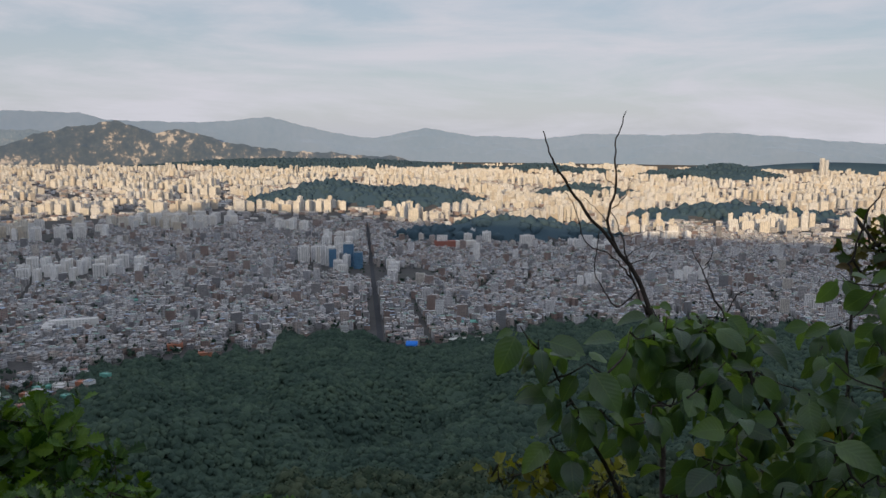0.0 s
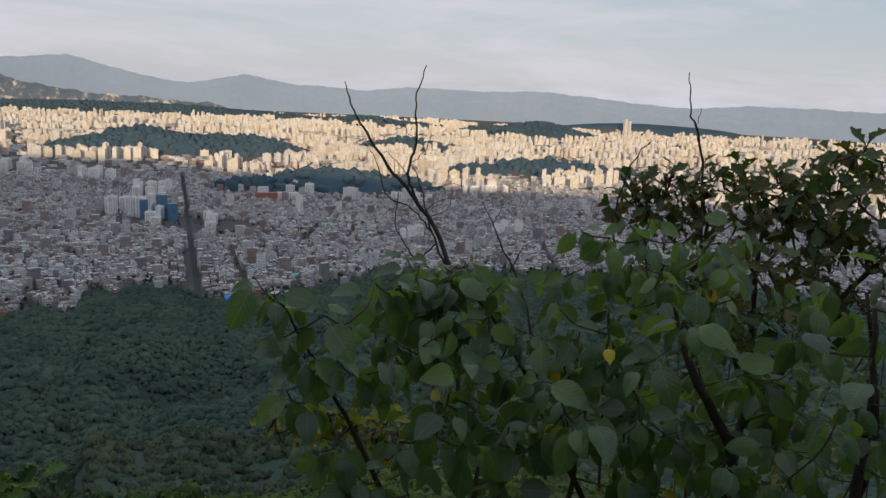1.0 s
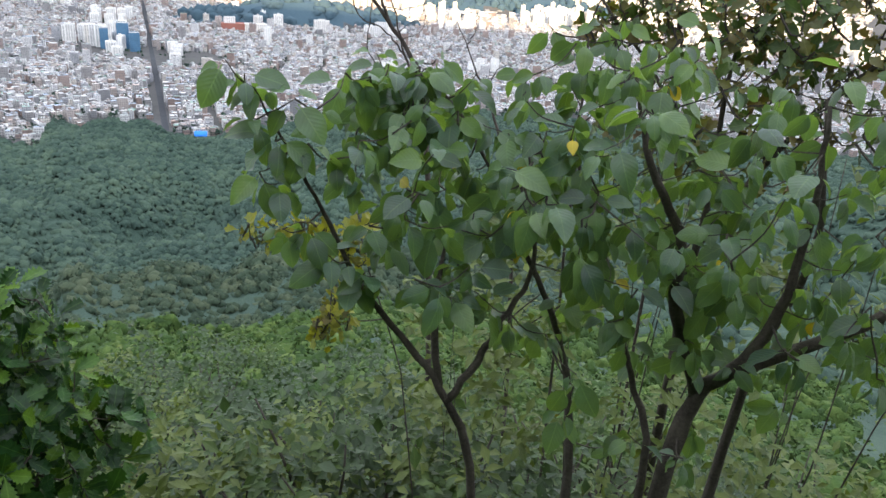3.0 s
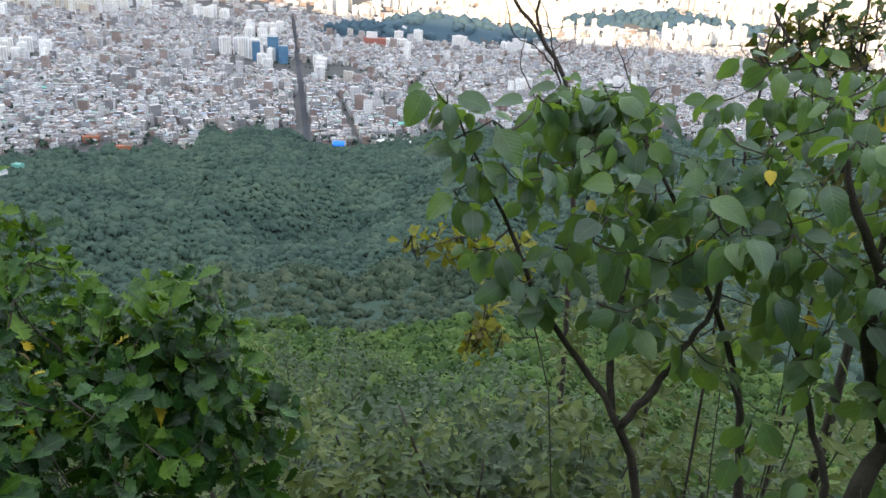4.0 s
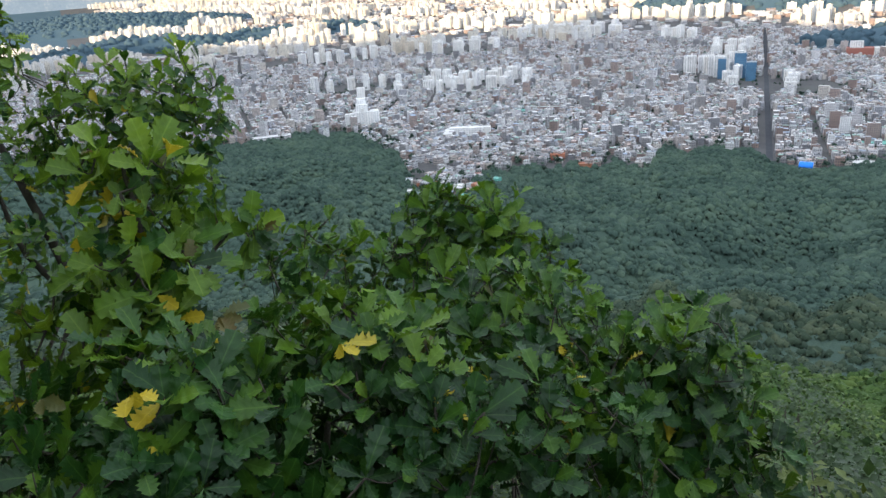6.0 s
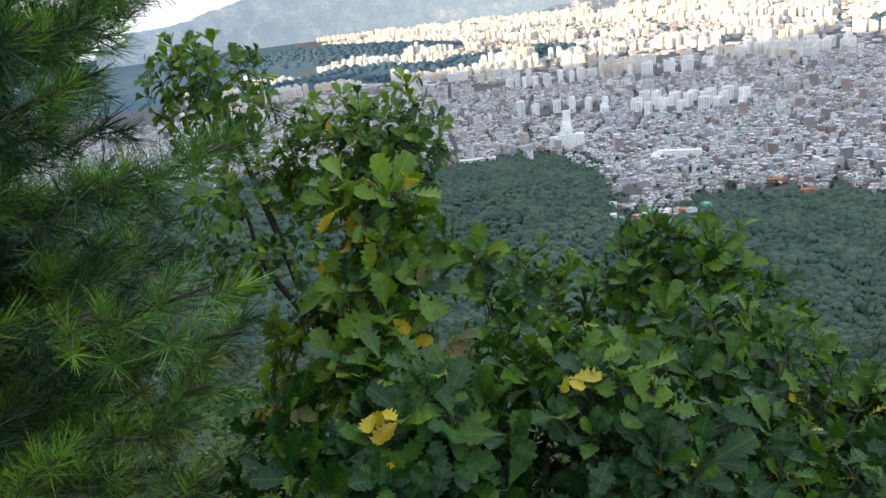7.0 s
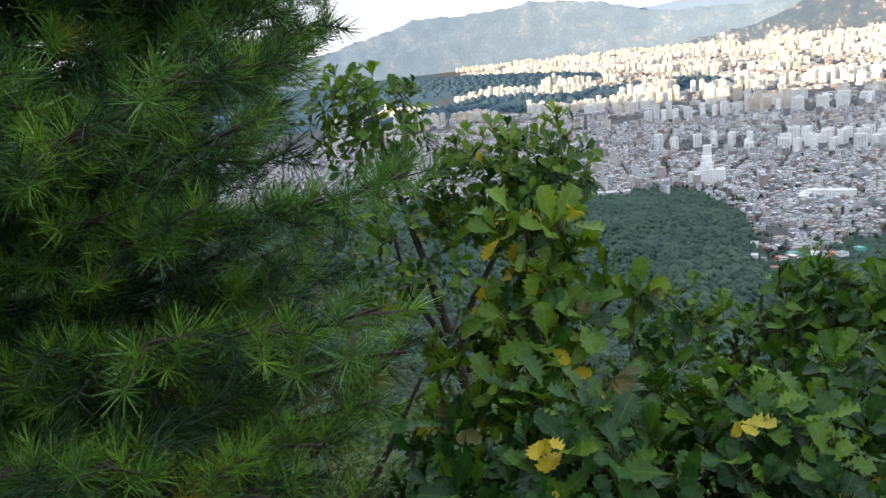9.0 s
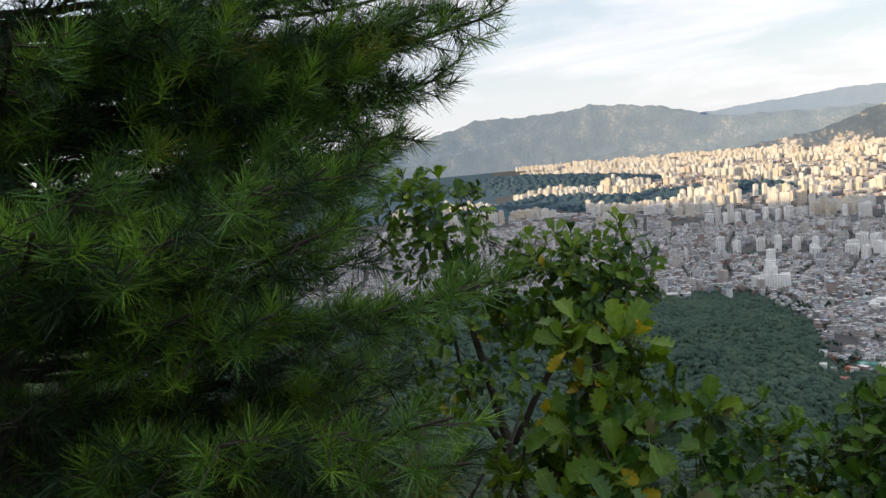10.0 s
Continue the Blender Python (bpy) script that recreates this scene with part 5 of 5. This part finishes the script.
oak("oak_bush", "broad oak bush with dark green leaves on the slope", (-0.85, 2.7, gz(-0.85, 2.7)),
    [((-0.78, 2.6, -0.20), (0.48, 0.5, 0.36), 130), ((-1.35, 2.45, 0.02), (0.44, 0.42, 0.36), 130), ((-0.55, 2.9, -0.5), (0.4, 0.4, 0.35), 60), ((-0.74, 2.95, -0.10), (0.26, 0.28, 0.24), 34)],
    [([(-0.85, 2.7, -2.0), (-0.85, 2.7, -1.0), (-0.78, 2.6, -0.2)], 0.04, 0.01), ([(-0.85, 2.7, -1.2), (-1.15, 2.5, -0.5), (-1.35, 2.45, 0.05)], 0.025, 0.008), ([(-0.85, 2.7, -1.3), (-0.7, 2.8, -0.9), (-0.55, 2.9, -0.4)], 0.02, 0.008)], [OAK_LEAVES[0], OAK_LEAVES[1], OAK_LEAVES[2], PALE_OAK_LEAVES[0], OAK_LEAVES[4], OAK_LEAVES[5]], 54, 6, 0.68, 0.03, 150)
oak("oak_tree", "taller oak with rounded leaves and gaps of daylight", (-4.6, 3.4, gz(-4.6, 3.4)),
    [((-4.98, 2.90, 1.04), (0.46, 0.42, 0.42), 100), ((-4.42, 3.50, 0.52), (0.56, 0.5, 0.40), 150), ((-4.14, 3.80, 0.56), (0.34, 0.34, 0.40), 90), ((-4.85, 2.95, 0.1), (0.7, 0.6, 0.55), 110), ((-4.15, 3.7, 0.0), (0.32, 0.32, 0.32), 30)],
    [([(-4.6, 3.4, -4.0), (-4.62, 3.3, -1.5), (-4.65, 3.1, -0.3), (-4.95, 2.95, 1.05)], 0.07, 0.012), ([(-4.62, 3.2, -0.6), (-4.4, 3.5, 0.0), (-4.0, 3.95, 0.7)], 0.03, 0.008), ([(-4.62, 3.3, -0.9), (-4.75, 2.95, -0.2), (-4.8, 2.9, 0.3)], 0.03, 0.01)], [BRIGHT_LEAVES[1], PALE_OAK_LEAVES[1], OAK_LEAVES[1], PALE_OAK_LEAVES[0], OAK_LEAVES[4], OAK_LEAVES[5]], 55, 5, 0.78, 0.02, 60, tops=BRIGHT_LEAVES[:2])
oak("browning_oak", "oak with browning olive leaves behind the shrub", (1.95, 2.9, gz(1.95, 2.9)),
    [((1.62, 3.1, 1.05), (0.24, 0.2, 0.15), 34), ((1.95, 2.92, 1.10), (0.32, 0.25, 0.17), 50), ((2.2, 2.7, 1.14), (0.30, 0.25, 0.24), 56), ((1.9, 2.75, 0.8), (0.55, 0.35, 0.28), 90), ((2.5, 2.4, 1.0), (0.42, 0.42, 0.38), 60)],
    [([(1.95, 2.9, -1.8), (1.95, 2.88, 0.0), (1.95, 2.9, 1.1)], 0.03, 0.006), ([(1.95, 2.9, 0.4), (1.75, 3.0, 0.8), (1.5, 3.2, 1.15)], 0.012, 0.005), ([(1.95, 2.88, 0.2), (2.2, 2.7, 0.8), (2.4, 2.5, 1.15)], 0.015, 0.005)],
    [*BROWN_LEAVES, BROWN_LEAVES[2], BROWN_LEAVES[1], BROWN_LEAVES[0]], 56, 5, 1.0, 0.1, 60, tops=BROWN_LEAVES[1:])
oak("yellowing_sapling", "slender sapling with yellow-green and brown leaves", (0.55, 2.65, gz(0.55, 2.65)),
    [((0.27, 2.63, 0.40), (0.17, 0.08, 0.05), 20), ((0.42, 2.66, 0.08), (0.10, 0.08, 0.14), 18), ((0.5, 2.62, 0.38), (0.12, 0.1, 0.1), 12)],
    [([(0.8, 2.6, -1.8), (0.72, 2.62, -0.4), (0.5, 2.65, 0.45)], 0.0035, 0.002), ([(0.52, 2.65, 0.3), (0.35, 2.635, 0.42), (0.166, 2.632, 0.375)], 0.005, 0.002)], [LIME_LEAF, LIME_LEAF, BROWN_LEAVES[1], LIME_LEAF, BROWN_LEAVES[1], BROWN_LEAVES[0]], 57, 5, 0.75, 0.2, 60, tops=[LIME_LEAF, LIME_LEAF])


# ---- bushes with small leaves, down the slope ----
def bush(base, size, leaf_count, seed, scale, tall=1.0):
    g = random.Random(seed)
    t = thing("slope_bush", base, "light green bush with small leaves on the slope", "bush", "bushes on the slope")
    lines = []
    for k in range(5):
        bm = bmesh.new()
        top = Vector(base) + Vector((g.uniform(-0.7, 0.7) * size, g.uniform(-0.7, 0.7) * size, size * tall * g.uniform(0.9, 1.5)))
        lines.append(tube(bm, [base, Vector(base).lerp(top, 0.5) + Vector((g.uniform(-0.1, 0.1), g.uniform(-0.1, 0.1), 0.1)) * size, top], 0.02 * size / tall, 0.006 * size / tall, 5, 3, 0.01, k))
        part("stem", bm, M_BARK, t, smooth=True)
    pl = []
    clumps = [in_blob(g, (base[0], base[1], base[2] + size * 0.95 * tall), (size, size, size * 0.75 * (0.5 + 0.5 * tall)), 0.5)[0] for _ in range(max(24, leaf_count // 26))]
    for _ in range(leaf_count):
        c = g.choice(clumps)
        p = c + Vector((g.gauss(0, 0.085), g.gauss(0, 0.085), g.gauss(0, 0.06))) * size
        d = Vector((g.uniform(-1, 1), g.uniform(-1, 1), g.uniform(-0.5, 0.6)))
        pl.append((facing(p, d, (0, -0.2, 1), g.uniform(-0.6, 0.6), scale * g.uniform(0.7, 1.3)), g.randrange(3)))
    hang_leaves(t, pl, (SMALL_LEAVES, DARK_LEAVES, PALE_LEAVES, DARK_LEAVES, SMALL_LEAVES)[seed % 5], 0, label="mass of small green leaves")


g = random.Random(12)
for k in range(84):
    r = 2.9 * (26 / 2.9) ** ((k % 42) / 41)
    if k < 42:
        a = radians(g.uniform(-30, 30)) if r > 4 else radians(g.uniform(0, 26))
    else:
        a = radians(g.uniform(-100, -40)) if k % 4 else radians(g.uniform(27, 55))
        r = (3.7 + 0.5 * (k - 42)) if a < -0.4 else 2.4 + 0.12 * (k - 42)
        if r < 6.5 and a < -0.4:
            a = radians(g.uniform(-105, -68))
    x, y = r * math.sin(a), r * math.cos(a)
    s = min(1.8, 0.42 + 0.085 * r) * g.uniform(0.8, 1.2)
    bush((x, y, gz(x, y)), s, 760 if k < 42 else 380, 100 + k, 0.9 + 0.11 * r)

for k, (x, y, s) in enumerate(((1.55, 1.95, 0.5), (2.0, 1.45, 0.5), (1.75, 2.5, 0.6), (2.3, 1.9, 0.55), (1.2, 2.6, 0.55), (0.75, 2.5, 0.45), (2.4, 1.1, 0.6), (0.3, 2.5, 0.4), (1.0, 3.3, 0.7), (-2.9, 1.6, 0.6), (-3.4, 1.2, 0.6), (-2.6, 2.4, 0.6), (-3.6, 2.1, 0.7), (-4.0, 0.8, 0.7), (-4.2, -0.4, 0.8), (3.0, 2.6, 0.8), (3.4, 3.6, 0.9), (4.2, 3.4, 0.9), (4.6, 4.8, 1.0), (5.5, 5.0, 1.1), (3.0, 4.8, 1.0), (6.5, 6.5, 1.3), (3.2, 1.8, 0.8), (-3.9, 1.7, 1.4), (-4.4, 1.0, 1.6), (-3.5, 2.6, 1.3), (-4.9, 0.1, 1.7), (-5.2, 1.9, 1.8), (-2.4, 1.9, 0.8), (-2.6, 1.2, 0.7))):
    bush((x, y, gz(x, y)), s, 620, 300 + k, 1.1)

for k, (x, y, s, up) in enumerate(((1.75, 3.0, 0.75, 2.7), (2.5, 2.7, 0.8, 2.4), (1.15, 3.1, 0.5, 3.2))):
    bush((x, y, gz(x, y)), s, 900, 402 + 5 * k, 1.2, up)


# ---- the pine ----
def tuft_mesh(name, mat, n, length, seed, spread=1.0):
    """A brush of long needles along a shoot on +y: a spiky star at its end, laid-back needles behind."""
    g = random.Random(seed)
    V, F, U = [], [], []
    for i in range(n):
        t = (i + 0.5) / n
        a, e = i * 2.39996 + g.uniform(-0.25, 0.25), spread * (1.35 - 0.95 * t) + g.uniform(-0.16, 0.16)
        d = Vector((math.cos(a) * math.sin(e), math.cos(e), math.sin(a) * math.sin(e)))
        o = Vector((0, -0.07 + 0.09 * t, 0))
        L = length * g.uniform(0.8, 1.1)
        w = d.cross(Vector((g.uniform(-1, 1), g.uniform(-1, 1), g.uniform(-1, 1)))).normalized() * 0.0017
        sag = Vector((0, 0, -0.05 * L))
        k = len(V)
        V += [o - w, o + w, o + d * L + sag + w * 0.3, o + d * L + sag - w * 0.3]
        F += [(k, k + 1, k + 2, k + 3)]
        U += [(0.4, 0), (0.6, 0), (0.6, 1), (0.4, 1)]
    return np_mesh(name, [v[:] for v in V], F, [U[i] for f in F for i in f], False, (mat,))


TUFTS = [tuft_mesh("needle_tuft", m_, n_, l_, k, e_) for k, (m_, n_, l_, e_) in enumerate(((M_NEEDLE_DARK, 46, 0.085, 1.0), (M_NEEDLE, 42, 0.085, 1.0), (M_NEEDLE, 46, 0.078, 1.1), (M_NEEDLE_LIT, 38, 0.080, 0.9), (M_NEEDLE_OLD, 44, 0.085, 1.0)))]
pine = thing("pine_tree", (-3.3, 0.05, gz(-3.3, 0.05)), "pine with long green needles in dense drooping boughs", "pine")
bm = bmesh.new()
trunk = tube(bm, [(-3.3, 0.05, -2.2), (-3.3, 0.05, 0.0), (-3.35, 0.1, 1.5), (-3.4, 0.2, 3.2), (-3.4, 0.3, 5.0)], 0.075, 0.03, 10, 5, 0.01, 5)
part("trunk", bm, M_BARK, pine, smooth=True)
BOUGH_TIPS = [(-2.58, 1.81, 2.02), (-2.72, 1.66, 1.82), (-2.83, 1.5, 1.63), (-2.73, 1.21, 1.97), (-2.67, 0.87, 1.89), (-2.29, 1.05, 1.51), (-2.17, 0.85, 1.51), (-2.04, 0.64, 1.49),
              (-2.59, 0.56, 1.64), (-2.14, 0.25, 1.53), (-2.05, 0.12, 1.44), (-2.01, 0.38, 1.4), (-2.18, 0.8, 1.34), (-1.87, 1.1, 1.18), (-1.99, 0.91, 1.15), (-2.07, 0.61, 1.17),
              (-2.27, 0.46, 1.18), (-2.53, 0.27, 1.25), (-2.83, 0.31, 1.75), (-2.56, 0.52, 1.97), (-2.42, 0.18, 1.91), (-1.82, 0.94, 0.88), (-1.9, 0.7, 0.9), (-1.99, 0.46, 0.92),
              (-2.23, 0.29, 0.88), (-2.69, 0.14, 0.96), (-2.63, 0.47, 0.91), (-2.49, 0.88, 0.85), (-2.51, 1.09, 0.87), (-1.87, 0.28, 0.72), (-1.82, 0.49, 0.62), (-1.96, 0.08, 0.75)]
LOW_TIPS = [(-2.11, 0.57, 0.65), (-1.85, 0.73, 0.59), (-1.89, 0.92, 0.61), (-2.01, 0.34, 0.67), (-1.78, 0.55, 0.56), (-2.0, 1.1, 0.67), (-2.14, 0.81, 0.64), (-1.72, 0.73, 0.46), (-2.31, 0.35, 0.76), (-2.46, 0.59, 0.71)]
BOUGH_TIPS += LOW_TIPS
# boughs deeper in the crown, level with the gaps between the outer ones
BOUGH_TIPS += [(-2.63, 1.03, 1.25), (-2.68, 0.87, 1.18), (-2.68, 1.16, 1.35), (-2.73, 0.77, 1.33), (-2.57, 0.58, 1.21), (-2.5, 0.45, 1.27), (-2.43, 0.3, 1.33), (-2.35, 0.17, 1.33), (-2.81, 1.35, 1.59), (-2.62, 1.06, 1.47), (-2.6, 0.85, 1.55), (-2.66, 0.67, 1.6)]
# the dense upper boughs against the sky
BOUGH_TIPS += [(-2.64, 1.16, 1.95), (-2.67, 1.34, 1.86), (-2.68, 1.5, 2.0), (-2.61, 1.05, 1.78), (-2.64, 1.22, 1.71), (-2.68, 1.66, 2.06), (-2.64, 1.25, 1.59), (-2.61, 0.99, 1.94), (-2.65, 1.41, 1.78), (-2.6, 1.17, 2.16), (-2.69, 1.58, 2.22), (-2.57, 0.88, 1.83), (-2.58, 0.8, 1.97), (-2.54, 0.99, 1.62), (-2.61, 1.32, 1.98), (-2.63, 1.23, 1.84), (-2.53, 0.67, 1.87), (-2.54, 0.59, 1.98)]
g = random.Random(77)
# more boughs behind and beside those
extra = [(-2.9 + g.uniform(-0.15, 0.2), g.uniform(-0.5, 1.3), g.uniform(0.3, 2.5)) for _ in range(26)] + [(-2.3 + g.uniform(-0.2, 0.2), g.uniform(-0.9, 0.1), g.uniform(0.5, 2.5)) for _ in range(18)] + [(-2.75 + g.uniform(-0.15, 0.15), g.uniform(0.2, 1.45), g.uniform(0.6, 2.2)) for _ in range(16)] + [(-2.9 + g.uniform(-0.2, 0.25), g.uniform(-0.3, 1.6), g.uniform(1.7, 2.9)) for _ in range(18)] + [(-3.1 + g.uniform(-0.2, 0.2), g.uniform(-0.3, 1.7), g.uniform(1.3, 2.9)) for _ in range(20)] + [(-2.75 + g.uniform(-0.15, 0.15), g.uniform(0.3, 1.35), g.uniform(0.4, 1.1)) for _ in range(26)] + [(-2.75, 1.5, 2.35), (-2.6, 1.1, 2.4), (-2.4, 0.6, 2.3), (-2.85, 1.75, 2.2)]
pl = []
for k, b in enumerate(BOUGH_TIPS + extra):
    b = Vector(b)
    i = min(range(len(trunk)), key=lambda q: abs(trunk[q].z - (b.z - 0.12)))
    a = Vector((trunk[i].x, trunk[i].y, b.z - 0.12))
    bm = bmesh.new()
    line = tube(bm, [a, a.lerp(b, 0.4) + Vector((0, 0, -0.05)), a.lerp(b, 0.75) + Vector((0, 0, -0.07)), b], 0.016, 0.004, 6, 5, 0.006, k)
    bough = part("bough", bm, M_BARK, pine, smooth=True)
    along = (b - a).normalized()
    across = along.cross(Vector((0, 0, 1))).normalized()
    shoots = bmesh.new()
    outer = k < len(BOUGH_TIPS)
    count = 22 if outer else 12
    for q in range(count):
        t = 1 - 0.62 * (q / count) ** 1.2
        root = line[min(len(line) - 2, int(t * (len(line) - 1)))]
        side = (1 if q % 2 else -1) * g.uniform(0.25, 1)
        tip = root + across * side * 0.23 * (1.25 - 0.6 * t) + along * g.uniform(0.02, 0.10) + Vector((0, 0, g.uniform(-0.07, 0.05)))
        tube(shoots, [root, tip], 0.0035, 0.002, 4, 2)
        lift = g.choice((0.9, 0.5, 0.2, -0.35))
        d = (tip - root).normalized() * 0.7 + along * 0.5 + Vector((g.uniform(-0.2, 0.3), g.uniform(-0.3, 0.3), lift))
        # crown shade by colour: inner and drooping tufts dark, outer tips brighter
        if g.random() < (0.2 if b.z < 0.75 else 0.02):
            tone = 4
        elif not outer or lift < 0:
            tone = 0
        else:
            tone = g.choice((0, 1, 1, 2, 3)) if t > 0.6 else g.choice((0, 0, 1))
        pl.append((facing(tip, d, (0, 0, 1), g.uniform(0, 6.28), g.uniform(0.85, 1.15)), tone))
        # upright tufts take the brighter copies, coloured as if lit from above
        if outer and g.random() < 0.6:
            up = along * 0.3 + across * side * 0.25 + Vector((g.uniform(-0.2, 0.2), g.uniform(-0.2, 0.2), 0.9))
            pl.append((facing(root.lerp(tip, 0.5) + Vector((0, 0, 0.02)), up, (0, 0, 1), g.uniform(0, 6.28), g.uniform(0.7, 0.95)), g.choice((1, 2, 3))))
    tagged(part("shoot", shoots, M_BARK, pine), kind="stuff")
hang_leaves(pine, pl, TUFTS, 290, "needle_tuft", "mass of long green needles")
